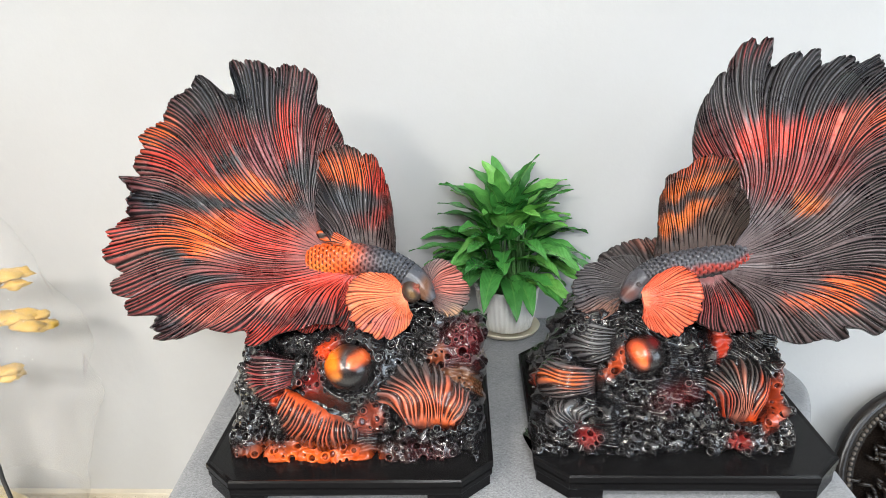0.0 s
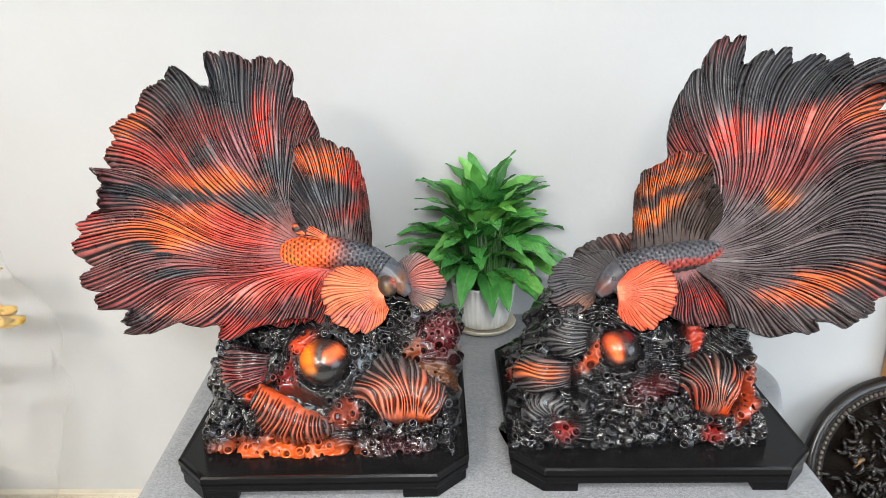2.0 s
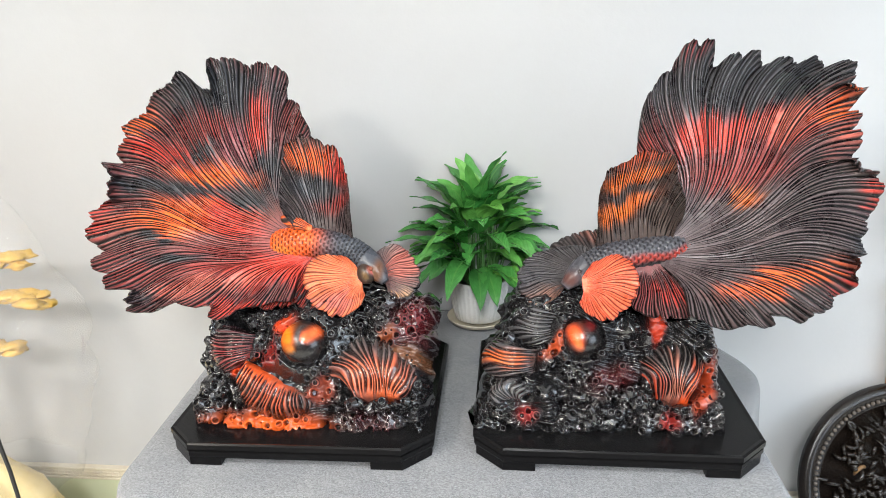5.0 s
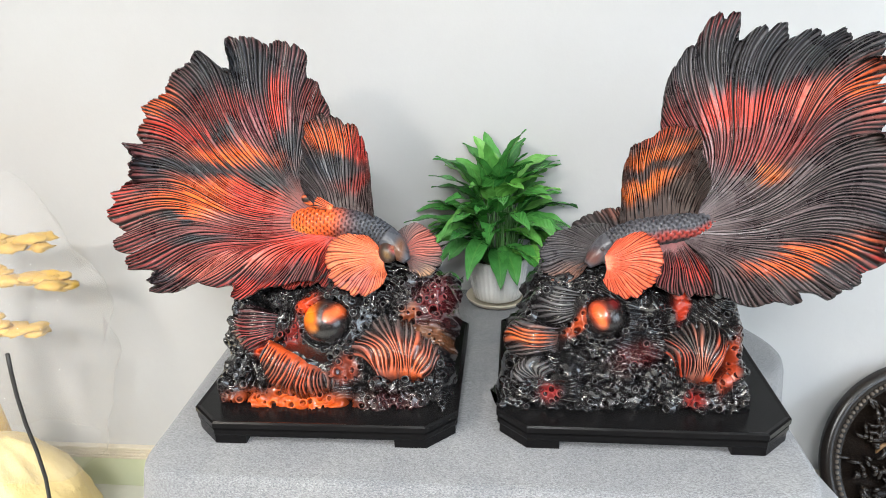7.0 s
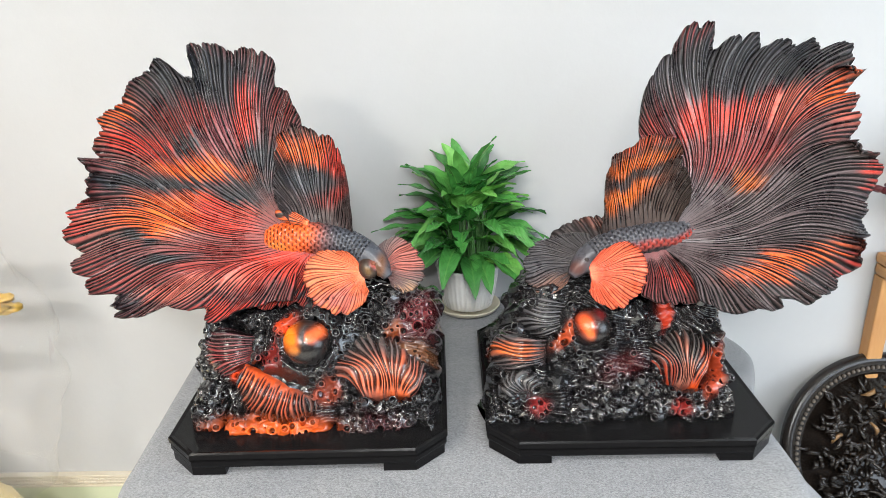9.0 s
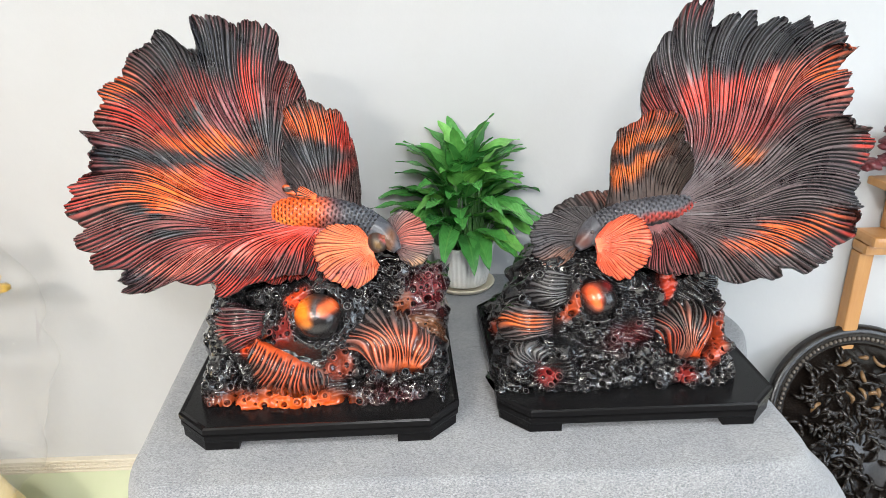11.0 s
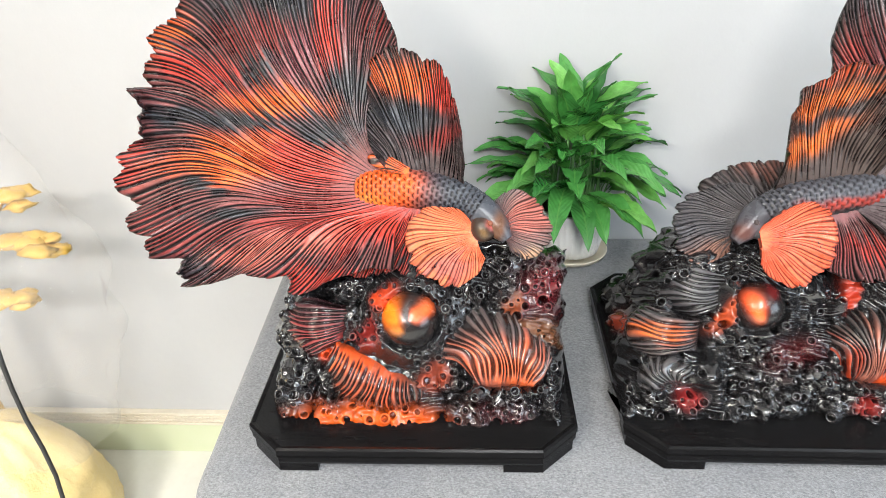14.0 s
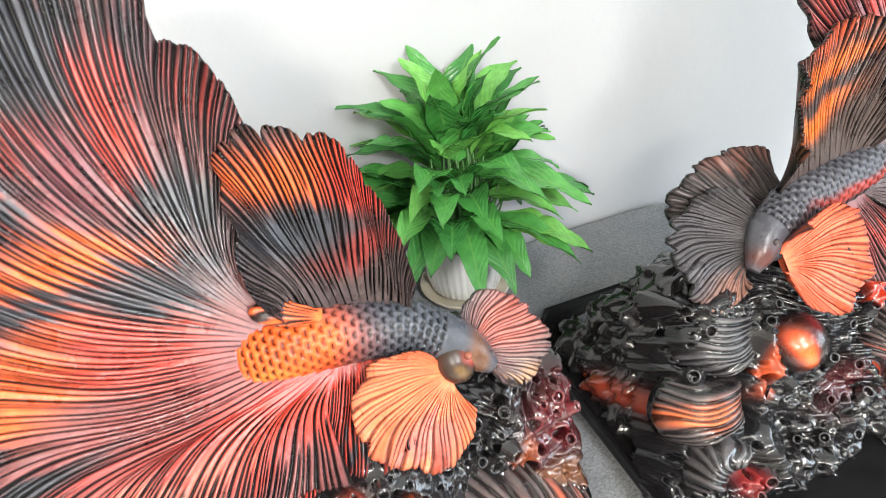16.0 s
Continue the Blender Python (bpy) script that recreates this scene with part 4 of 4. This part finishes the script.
coral_rock("coral_rock", "black and orange lacquered carved coral rock on its stand", -0.335, 0.128, 1.045, ORIGIN_L, 3,
    [(-0.175, 0.02, 0.10, 0.024, 0, (0.44, 0.068, 0.007)), (-0.25, 0.13, 0.014, 0.022, 0, (0.5, 0.05, 0.01)), (-0.155, 0.205, 0.022, 0.014, 30, (0.40, 0.04, 0.01)), (-0.178, 0.15, 0.014, 0.022, 0, (0.12, 0.012, 0.010)), (0.10, 0.225, 0.04, 0.045, 0, (0.055, 0.006, 0.008)), (0.05, 0.205, 0.012, 0.012, 0, (0.13, 0.03, 0.01)), (0.03, 0.03, 0.04, 0.02, 0, (0.03, 0.011, 0.012)), (-0.075, 0.085, 0.016, 0.018, 0, (0.16, 0.03, 0.015)), (0.11, 0.155, 0.05, 0.012, -25, (0.11, 0.045, 0.02))],
    [dict(hub0=(-0.005, 0.066), hub1=(0.082, 0.070), rim=[(-0.075, 0.105), (-0.086, 0.130), (-0.058, 0.158), (-0.022, 0.192), (0.010, 0.196), (0.039, 0.190), (0.068, 0.174), (0.092, 0.156), (0.112, 0.135), (0.112, 0.110)], lines=18, w0=0.026, dome=0.012, bowl=-0.010, curl=(-0.75, -0.05), ridge=0.0075, rows=28, ragged=0.07, waves=7, groove_shade=0.1, colour=((0.085, 0.07, 0.068), [(0.025, 0.115, 0.07, 0.038, 5, (0.62, 0.13, 0.055)), (0.05, 0.095, 0.04, 0.022, 0, (0.55, 0.11, 0.035))])),
     dict(hub0=(-0.232, 0.143), hub1=(-0.095, 0.078), rim=polar((-0.15, 0.12), 180, 312, [0.098, 0.105, 0.108, 0.100, 0.095, 0.094, 0.092, 0.09]), lines=22, w0=0.030, dome=0.012, bowl=-0.010, curl=(0.45, -0.1), ridge=0.007, rows=24, ragged=0.07, waves=7, groove_shade=0.08, colour=((0.08, 0.04, 0.03), [(-0.19, 0.115, 0.07, 0.026, -24, (0.64, 0.09, 0.02)), (-0.17, 0.06, 0.05, 0.018, -10, (0.45, 0.08, 0.03)), (-0.248, 0.10, 0.02, 0.02, 0, (0.06, 0.07, 0.08))])),
     dict(hub0=(-0.195, 0.195), hub1=(-0.215, 0.145), rim=polar((-0.20, 0.165), 152, 216, [0.115, 0.122, 0.124, 0.120, 0.105, 0.09]), lines=13, w0=0.010, dome=0.014, curl=(0.1, 0.1), ridge=0.005, rows=24, ragged=0.07, waves=6, groove_shade=0.1, colour=((0.07, 0.025, 0.028), [(-0.27, 0.15, 0.05, 0.03, 0, (0.20, 0.03, 0.03))]))],
    (-0.112, 0.176, 0.012, 0.0465, ((0.008, 0.007, 0.007), [(-0.136, 0.190, 0.021, 0.021, 20, (0.85, 0.17, 0.01)), (-0.128, 0.164, 0.012, 0.008, 0, (0.40, 0.13, 0.02)), (-0.088, 0.196, 0.010, 0.014, 15, (0.70, 0.12, 0.03)), (-0.104, 0.196, 0.005, 0.016, 10, (0.05, 0.045, 0.045))])),
    [(-0.235, 0.020, 0.032, 0.026, 12), (-0.18, 0.012, 0.034, 0.024, 12), (-0.125, 0.012, 0.034, 0.026, 12), (-0.085, 0.040, 0.026, 0.03, 10), (-0.02, 0.022, 0.040, 0.030, 14), (0.045, 0.030, 0.045, 0.026, 14), (-0.31, 0.045, 0.036, 0.030, 10), (-0.30, 0.085, 0.030, 0.03, 8), (-0.085, 0.105, 0.026, 0.026, 8), (-0.175, 0.150, 0.024, 0.032, 7), (0.05, 0.215, 0.045, 0.028, 12), (0.10, 0.235, 0.034, 0.035, 11), (0.09, 0.185, 0.045, 0.022, 10), (-0.02, 0.220, 0.04, 0.025, 9), (-0.21, 0.225, 0.045, 0.022, 8), (-0.30, 0.205, 0.03, 0.025, 6), (0.115, 0.285, 0.022, 0.02, 5), (0.133, 0.150, 0.034, 0.011, 4), (-0.003, 0.062, 0.022, 0.014, 4, 0.03), (0.042, 0.060, 0.026, 0.013, 4, 0.03), (0.084, 0.066, 0.02, 0.013, 3, 0.025), (-0.225, 0.150, 0.022, 0.013, 4, 0.03), (-0.180, 0.130, 0.022, 0.012, 4, 0.03), (-0.135, 0.108, 0.022, 0.012, 4, 0.03), (-0.098, 0.082, 0.018, 0.014, 3, 0.03), (-0.207, 0.178, 0.014, 0.024, 3, 0.02), (0.03, 0.262, 0.04, 0.02, 8), (-0.09, 0.245, 0.05, 0.02, 8)],
    [(-0.112, 0.176, 0.050, 0.050), (0.03, 0.13, 0.09, 0.06), (-0.17, 0.09, 0.085, 0.055), (-0.27, 0.155, 0.06, 0.045)], 34)

coral_rock("coral_rock", "black lacquered carved coral rock with red touches on its stand", 0.222, 0.692, 1.045, (0, 1.225, 0.79), 8,
    [(0.555, 0.195, 0.012, 0.026, 0, (0.34, 0.028, 0.010)), (0.235, 0.135, 0.018, 0.02, 0, (0.16, 0.025, 0.012)), (0.47, 0.10, 0.045, 0.022, 10, (0.04, 0.008, 0.009)), (0.305, 0.03, 0.016, 0.012, 0, (0.13, 0.012, 0.012)), (0.64, 0.09, 0.010, 0.05, -20, (0.22, 0.03, 0.01)), (0.575, 0.025, 0.016, 0.012, 0, (0.13, 0.012, 0.01)), (0.355, 0.155, 0.010, 0.022, -30, (0.25, 0.04, 0.012))],
    [dict(hub0=(0.55, 0.055), hub1=(0.605, 0.045), rim=polar((0.585, 0.045), 140, 48, [0.10, 0.115, 0.120, 0.122, 0.130, 0.134, 0.124, 0.11]), lines=17, w0=0.000, dome=0.014, bowl=0.0, curl=(-0.5, 0.15), ridge=0.007, rows=28, ragged=0.07, waves=7, groove_shade=0.07, colour=((0.055, 0.048, 0.045), [(0.545, 0.09, 0.022, 0.035, 20, (0.34, 0.04, 0.012)), (0.585, 0.10, 0.012, 0.06, -10, (0.40, 0.14, 0.09)), (0.618, 0.08, 0.016, 0.05, -25, (0.58, 0.07, 0.012))])),
     dict(hub0=(0.385, 0.225), hub1=(0.372, 0.180), rim=polar((0.38, 0.20), 140, 215, [0.08, 0.10, 0.112, 0.115, 0.10, 0.08]), lines=12, w0=-0.010, dome=0.014, curl=(0.3, 0.3), ridge=0.0045, rows=24, groove_shade=0.15, colour=((0.07, 0.07, 0.075), [])),
     dict(hub0=(0.335, 0.155), hub1=(0.325, 0.105), rim=polar((0.33, 0.13), 150, 205, [0.095, 0.11, 0.118, 0.112, 0.095]), lines=10, w0=0.004, dome=0.012, curl=(0.2, 0.2), ridge=0.005, rows=24, groove_shade=0.1, colour=((0.06, 0.05, 0.05), [(0.26, 0.135, 0.05, 0.016, 0, (0.6, 0.12, 0.02))])),
     dict(hub0=(0.262, 0.052), hub1=(0.292, 0.05), rim=polar((0.277, 0.05), 190, 10, [0.05, 0.054, 0.056, 0.054, 0.05, 0.046]), lines=9, w0=0.016, dome=0.010, curl=(0.9, 0.9), ridge=0.0045, rows=24, groove_shade=0.15, colour=((0.07, 0.068, 0.07), []))],
    (0.411, 0.173, -0.004, 0.041, ((0.008, 0.007, 0.007), [(0.398, 0.176, 0.017, 0.017, 0, (0.72, 0.09, 0.02)), (0.404, 0.160, 0.010, 0.008, 0, (0.66, 0.13, 0.03)), (0.428, 0.200, 0.012, 0.008, 0, (0.10, 0.012, 0.012))])),
    [(0.265, 0.035, 0.034, 0.026, 13), (0.32, 0.022, 0.03, 0.026, 9), (0.39, 0.015, 0.036, 0.024, 9), (0.45, 0.085, 0.036, 0.03, 13), (0.50, 0.115, 0.03, 0.03, 10), (0.41, 0.108, 0.034, 0.024, 10), (0.51, 0.055, 0.036, 0.026, 12), (0.54, 0.022, 0.036, 0.022, 10), (0.60, 0.012, 0.034, 0.026, 9), (0.665, 0.030, 0.032, 0.035, 11), (0.665, 0.090, 0.028, 0.035, 10), (0.665, 0.015, 0.03, 0.025, 7), (0.50, 0.200, 0.035, 0.025, 9), (0.56, 0.20, 0.022, 0.032, 7), (0.625, 0.205, 0.04, 0.025, 10), (0.292, 0.212, 0.022, 0.02, 6), (0.33, 0.25, 0.03, 0.02, 6), (0.36, 0.155, 0.016, 0.026, 4), (0.258, 0.165, 0.020, 0.018, 5), (0.40, 0.245, 0.04, 0.02, 8), (0.46, 0.15, 0.02, 0.03, 6), (0.318, 0.248, 0.022, 0.020, 6), (0.350, 0.232, 0.028, 0.018, 5), (0.36, 0.265, 0.03, 0.018, 5), (0.555, 0.050, 0.020, 0.014, 4, 0.02), (0.600, 0.042, 0.024, 0.014, 4, 0.02), (0.385, 0.225, 0.014, 0.02, 3, 0.015), (0.335, 0.132, 0.014, 0.026, 4, 0.02), (0.278, 0.045, 0.022, 0.014, 5, 0.025)],
    [(0.411, 0.173, 0.045, 0.045), (0.585, 0.11, 0.07, 0.065), (0.32, 0.195, 0.06, 0.03), (0.28, 0.13, 0.06, 0.035), (0.277, 0.06, 0.06, 0.04)], 30, 0.075, (((0.285, 1.56, 0.815), 0.045), ((0.325, 1.53, 0.86), 0.05)), (0.019, 0.018))


# ---- the potted plant ----
def leaf_mesh(length, width, droop, fold, twist):
    rows, cols = 13, 8
    verts, faces, across = [], [], []
    for j in range(rows):
        t = j / (rows - 1)
        w = width * (math.sin(math.pi * t ** 0.72) ** 0.85) * (1 - 0.12 * t) + 0.0006
        ang = droop * t * t
        y = length * (t - 0.28 * droop * t ** 3 * 0.5)
        z = length * (0.10 * math.sin(math.pi * t) - 0.42 * droop * t * t)
        for i in range(cols + 1):
            s = 2 * i / cols - 1
            lift = fold * abs(s) * w + 0.0035 * math.sin(t * 17 + s * 2 + twist * 9) * abs(s)
            x = s * w * math.cos(0.4 * fold)
            verts.append((x * math.cos(twist * t) , y, z + lift + x * math.sin(twist * t)))
            across.append((abs(s), (t + 0.28 * abs(s)) % 1.0, 0, 1))
    for j in range(rows - 1):
        for i in range(cols):
            a = j * (cols + 1) + i
            faces.append((a, a + 1, a + cols + 2, a + cols + 1))
    n = len(verts)
    thin = [(x, y, z - 0.0007) for x, y, z in verts]
    faces += [tuple(k + n for k in f[::-1]) for f in faces]
    me = from_arrays("leaf", verts + thin, faces)
    at = me.color_attributes.new("across", "FLOAT_COLOR", "POINT")
    at.data.foreach_set("color", np.array(across + across, dtype=np.float32).ravel())
    return me


def potted_plant():
    rng = random.Random(11)
    plant = thing("potted_plant", "leafy green lily in a white ribbed pot against the wall", "plant", (0.207, 1.868, TABLE_Z + 0.003))
    pv, pf = lathe([(0.0, 0.012), (0.058, 0.012), (0.066, 0.016), (0.074, 0.05), (0.081, 0.095), (0.084, 0.122), (0.0865, 0.126), (0.0865, 0.131), (0.082, 0.132), (0.080, 0.128), (0.078, 0.11)], 144, 36, 0.035)
    part_pot = mesh_object("pot", from_arrays("pot", pv, pf), GLAZE, plant, "white ribbed plastic pot", True)
    sv, sf = lathe([(0.0, 0.0), (0.070, 0.0), (0.080, 0.004), (0.0865, 0.013), (0.0875, 0.016), (0.0855, 0.017), (0.077, 0.008), (0.0, 0.007)], 72)
    mesh_object("saucer", from_arrays("saucer", sv, sf), SAUCER, plant, "cream plastic saucer", True)
    dv, df = lathe([(0.0795, 0.106), (0.05, 0.116), (0.02, 0.118), (0.0, 0.118)], 40)
    mesh_object("soil", from_arrays("soil", dv, df), SOIL, plant, "", True)
    golden = 2.39996
    count = 92
    for i in range(count):
        k = (i + 0.5) / count
        az = i * golden + rng.uniform(-0.3, 0.3)
        rise = radians(82 - 96 * k ** 0.62 + rng.uniform(-14, 14))
        out = Vector((math.cos(az), math.sin(az), 0))
        base = Vector((0.035 * math.cos(az), 0.035 * math.sin(az), 0.114))
        tip = out * (0.012 + 0.10 * rng.uniform(0.3, 1.0) * k ** 0.7) + Vector((0, 0, 0.168 + 0.160 * (1 - k) ** 1.1 + rng.uniform(-0.02, 0.02)))
        length = rng.uniform(0.105, 0.172) * (0.98 + 0.24 * k)
        way = (out * math.cos(rise) + Vector((0.10, 0, math.sin(rise)))).normalized()
        far = tip.y + way.y * length
        if far > 0.085:
            f = max(0.0, min(1.0, 0.085 / max(1e-4, far)))
            tip.y *= f
            way = Vector((way.x + 0.5 * (1 - f) * (1 if way.x > 0 else -1), way.y * f * 0.8, way.z)).normalized()
        mid = (base + tip) / 2 + out * 0.01
        tv, tf = tube([base, (base + mid) / 2 + out * 0.004, mid, (mid + tip) / 2, tip + way * 0.006], [0.0024, 0.0022, 0.0020, 0.0018, 0.0014], 6)
        mesh_object("leaf_stalk", from_arrays("leaf_stalk", tv, tf), STEM, plant, "", True)
        me = leaf_mesh(length, rng.uniform(0.025, 0.035), rng.uniform(0.10, 0.45), rng.uniform(0.10, 0.30), rng.uniform(-0.4, 0.4))
        ob = mesh_object("leaf", me, LEAF, plant, "", True)
        ob.rotation_mode = "QUATERNION"
        ob.location, ob.rotation_quaternion = tip, way.to_track_quat("Y", "Z")
    return plant


potted_plant()


# ---- things beside the table ----
def round_plaque():
    r = 0.30
    lean = 24
    ob = thing("round_plaque", "large dark round carved wooden plaque leaning at the wall", "plaque", (1.405, 1.70, 0.004))
    ob.rotation_euler[0] = radians(-lean)
    turn = Matrix.Translation((0, 0, r)) @ Matrix.Rotation(radians(90), 4, "X")

    def add(name, v, f, material, label="", smooth=True):
        return mesh_object(name, from_arrays(name, [turn @ Vector(p) for p in v], f), material, ob, label, smooth)

    v, f = lathe([(0.0, -0.015), (r - 0.02, -0.015), (r - 0.004, -0.006), (r, 0.006), (r - 0.006, 0.020), (r - 0.020, 0.027), (r - 0.034, 0.022), (r - 0.042, 0.016), (r - 0.052, 0.020), (r - 0.060, 0.012), (r - 0.066, 0.0), (0.0, 0.0)], 96)
    add("frame", v, f, EBONY)
    bead = bmesh.new()
    bmesh.ops.create_uvsphere(bead, u_segments=10, v_segments=6, radius=0.0062)
    bm_me = bpy.data.meshes.new("bead")
    bead.to_mesh(bm_me)
    bead.free()
    for i in range(110):
        a = 2 * math.pi * i / 110
        b = mesh_object("bead", bm_me, BEAD, ob, "", True)
        b.location = turn @ Vector(((r - 0.043) * math.cos(a), (r - 0.043) * math.sin(a), 0.019))
    rng = random.Random(5)
    for i in range(260):
        a, q = rng.uniform(0, 6.28), math.sqrt(rng.random()) * (r - 0.085)
        p = Vector((q * math.cos(a), q * math.sin(a), 0.002))
        n = 7
        d, bend = rng.uniform(0, 6.28), rng.uniform(-1.6, 1.6)
        pts, rad = [], []
        size = rng.uniform(0.02, 0.06)
        for k in range(n):
            t = k / (n - 1)
            pts.append(p + Vector((math.cos(d + bend * t), math.sin(d + bend * t), 0)) * size * t + Vector((0, 0, 0.014 * math.sin(math.pi * t) + 0.004)))
            rad.append(0.0068 * math.sin(math.pi * (0.12 + 0.8 * t)) * rng.uniform(0.6, 1.1) + 0.0008)
        v, f = tube(pts, rad, 7)
        tan = p.y > 0.05 and abs(p.x) < 0.12 and rng.random() < 0.3
        add("carved_frond", v, f, PEARL if tan else EBONY)
    return ob


round_plaque()


def wooden_chair():
    ob = thing("wooden_chair", "varnished pine chair standing against the wall", "chair", (1.60, 1.828, 0))
    x0, x1 = -0.25, 0.25
    for x, inset in ((x0 + 0.012, 0.07), (x1 - 0.057, -0.07)):
        solid_box("leg", (x, 0.085, 0.0), (x + 0.045, 0.13, 0.796), PINE, ob, 0.006)
        solid_box("back_post", (x + inset, 0.088, 0.8625), (x + inset + 0.04, 0.128, 0.9915), PINE, ob, 0.005)
        solid_box("corner_block", (x - 0.002, 0.060, 0.7965), (x + 0.075, 0.132, 0.8300), PINE, ob, 0.012)
    solid_box("seat", (x0 + 0.008, 0.03, 0.8305), (x1 - 0.008, 0.134, 0.862), PINE, ob, 0.012)
    bm = box(bmesh.new(), (x0 + 0.02, -0.03, 0.992), (x1 - 0.02, 0.135, 1.016), 0.006)
    part("top_rail", bm, PINE, ob)
    return ob


wooden_chair()


def maroon_carving():
    """A stepped carved crown of small knobs on a short stem."""
    rng = random.Random(9)
    ob = thing("maroon_carving", "dark maroon carved wood ornament with stepped tiers on the chair", "ornament", (1.56, 1.86, 1.018))
    v, f = tube([(0, 0, 0), (0.01, 0, 0.08), (-0.005, 0, 0.16), (0.0, 0, 0.27)], [0.05, 0.03, 0.024, 0.012], 14)
    mesh_object("stem", from_arrays("stem", v, f), MAROON, ob, "", True)
    for z, reach in ((0.065, 0.29), (0.105, 0.23), (0.14, 0.22), (0.20, 0.17), (0.255, 0.10)):
        for side in (-1, 1):
            c = Carve()
            n = int(reach / 0.016)
            for k in range(n):
                x = side * (0.02 + reach * k / n)
                ball_mesh(c, (x, rng.uniform(-0.02, 0.02), z + rng.uniform(-0.006, 0.006) + 0.01 * math.sin(k * 0.7)), rng.uniform(0.012, 0.019), lambda p: np.full((len(p), 3), 0.1), 12, (1.2, 1.3, 0.72), 0.5)
            mesh_object("tier", from_arrays("tier", np.concatenate(c.v), c.f), MAROON, ob, "", True)
    return ob


maroon_carving()


def wrapped_carving():
    """A pale gold branch carving wrapped in clear film."""
    rng = random.Random(21)
    ob = thing("wrapped_carving", "golden wood branch carving wrapped in clear plastic film", "wrapped carving", (-1.30, 1.70, 0.0))
    v, f = tube([(0, 0, 0.0), (0.02, 0, 0.3), (-0.02, 0.01, 0.6), (0.0, 0, 1.05)], [0.07, 0.05, 0.04, 0.02], 14)
    mesh_object("stem", from_arrays("stem", v, f), GOLD, ob, "", True)
    for z, reach in ((0.98, 0.31), (0.875, 0.37), (0.73, 0.25)):
        c = Carve()
        n = int(reach / 0.024)
        for k in range(n):
            x = 0.01 + reach * k / n
            for q in range(2):
                ball_mesh(c, (x + rng.uniform(-0.01, 0.01), rng.uniform(-0.035, 0.035), z + rng.uniform(-0.014, 0.012) - 0.02 * (k / n) ** 2), rng.uniform(0.016, 0.026), lambda p: np.full((len(p), 3), 0.1), 12, (1.7, 1.2, 0.55), 0.7)
        mesh_object("branch", from_arrays("branch", np.concatenate(c.v), c.f), GOLD, ob, "", True)
    seg, rows = 40, 26
    verts, faces = [], []
    for j in range(rows):
        t = j / (rows - 1)
        z = 0.30 + 0.85 * t
        r = 0.25 + 0.09 * math.sin(math.pi * t) - 0.1 * t ** 4
        for i in range(seg):
            a = 2 * math.pi * i / seg
            q = r * (1 + 0.09 * noise.noise((math.cos(a) * 3, math.sin(a) * 3, z * 7)) + 0.05 * math.sin(a * 9 + z * 20))
            verts.append((0.08 + q * math.cos(a), min(0.72 * q * math.sin(a), 0.235), z))
    for j in range(rows - 1):
        for i in range(seg):
            faces.append((j * seg + i, j * seg + (i + 1) % seg, (j + 1) * seg + (i + 1) % seg, (j + 1) * seg + i))
    film = mesh_object("plastic_wrap", from_arrays("plastic_wrap", verts, faces), FILM, ob, "crumpled clear plastic film", True)
    return ob


wrapped_carving()


def packing_sack():
    seg, rows = 56, 24
    verts, faces = [], []
    for j in range(rows):
        t = j / (rows - 1)
        z = 0.40 * t
        r = 0.27 * math.sqrt(max(0.0, 1 - (t * 0.98) ** 2.2)) + 0.01
        for i in range(seg):
            a = 2 * math.pi * i / seg
            p = Vector((math.cos(a), math.sin(a), t * 1.5))
            q = r * (1 + 0.10 * noise.noise(p * 1.6) + 0.05 * noise.noise(p * 5) + 0.02 * noise.noise(p * 13))
            verts.append((q * math.cos(a) * 1.1, q * math.sin(a) * 0.75, z + 0.02 * noise.noise(p * 3) * (t > 0)))
    for j in range(rows - 1):
        for i in range(seg):
            faces.append((j * seg + i, j * seg + (i + 1) % seg, (j + 1) * seg + (i + 1) % seg, (j + 1) * seg + i))
    faces.append(tuple((rows - 1) * seg + i for i in range(seg)))
    ob = mesh_object("packing_sack", from_arrays("packing_sack", verts, faces), SACK, smooth=True)
    ob.location = (-1.26, 1.62, 0.0)
    return tagged(ob, "bulging yellow packing sack on the floor", "sack")


packing_sack()


def cable():
    pts = [(-0.953, 1.45, 0.775), (-0.956, 1.45, 0.72), (-0.957, 1.45, 0.66), (-0.953, 1.45, 0.58), (-0.942, 1.45, 0.50), (-0.937, 1.45, 0.42), (-0.934, 1.44, 0.34), (-0.93, 1.42, 0.2), (-0.92, 1.40, 0.08), (-0.90, 1.38, 0.006)]
    v, f = tube(pts, [0.005] * len(pts), 8)
    ob = mesh_object("cable", from_arrays("cable", v, f), CABLE, smooth=True)
    return tagged(ob, "thin black cable hanging beside the sack", "cable")


cable()

# chain relief on the skirting
link_bm = box(bmesh.new(), (-0.0095, -0.0025, -0.0035), (0.0095, 0.002, 0.0035), 0.002, 1)
link_me = bpy.data.meshes.new("relief_link")
link_bm.to_mesh(link_me)
link_bm.free()
link_me.materials.append(CREAM)
for row, z in enumerate((0.130, 0.142)):
    for i in range(140):
        x = -2.0 + 0.0215 * i + 0.0107 * row
        if -0.3 < x < 0.6:
            continue
        piece = new("relief_link", link_me)
        piece.parent = skirting
        piece.location = (x, WALL_Y - 0.0165, z)
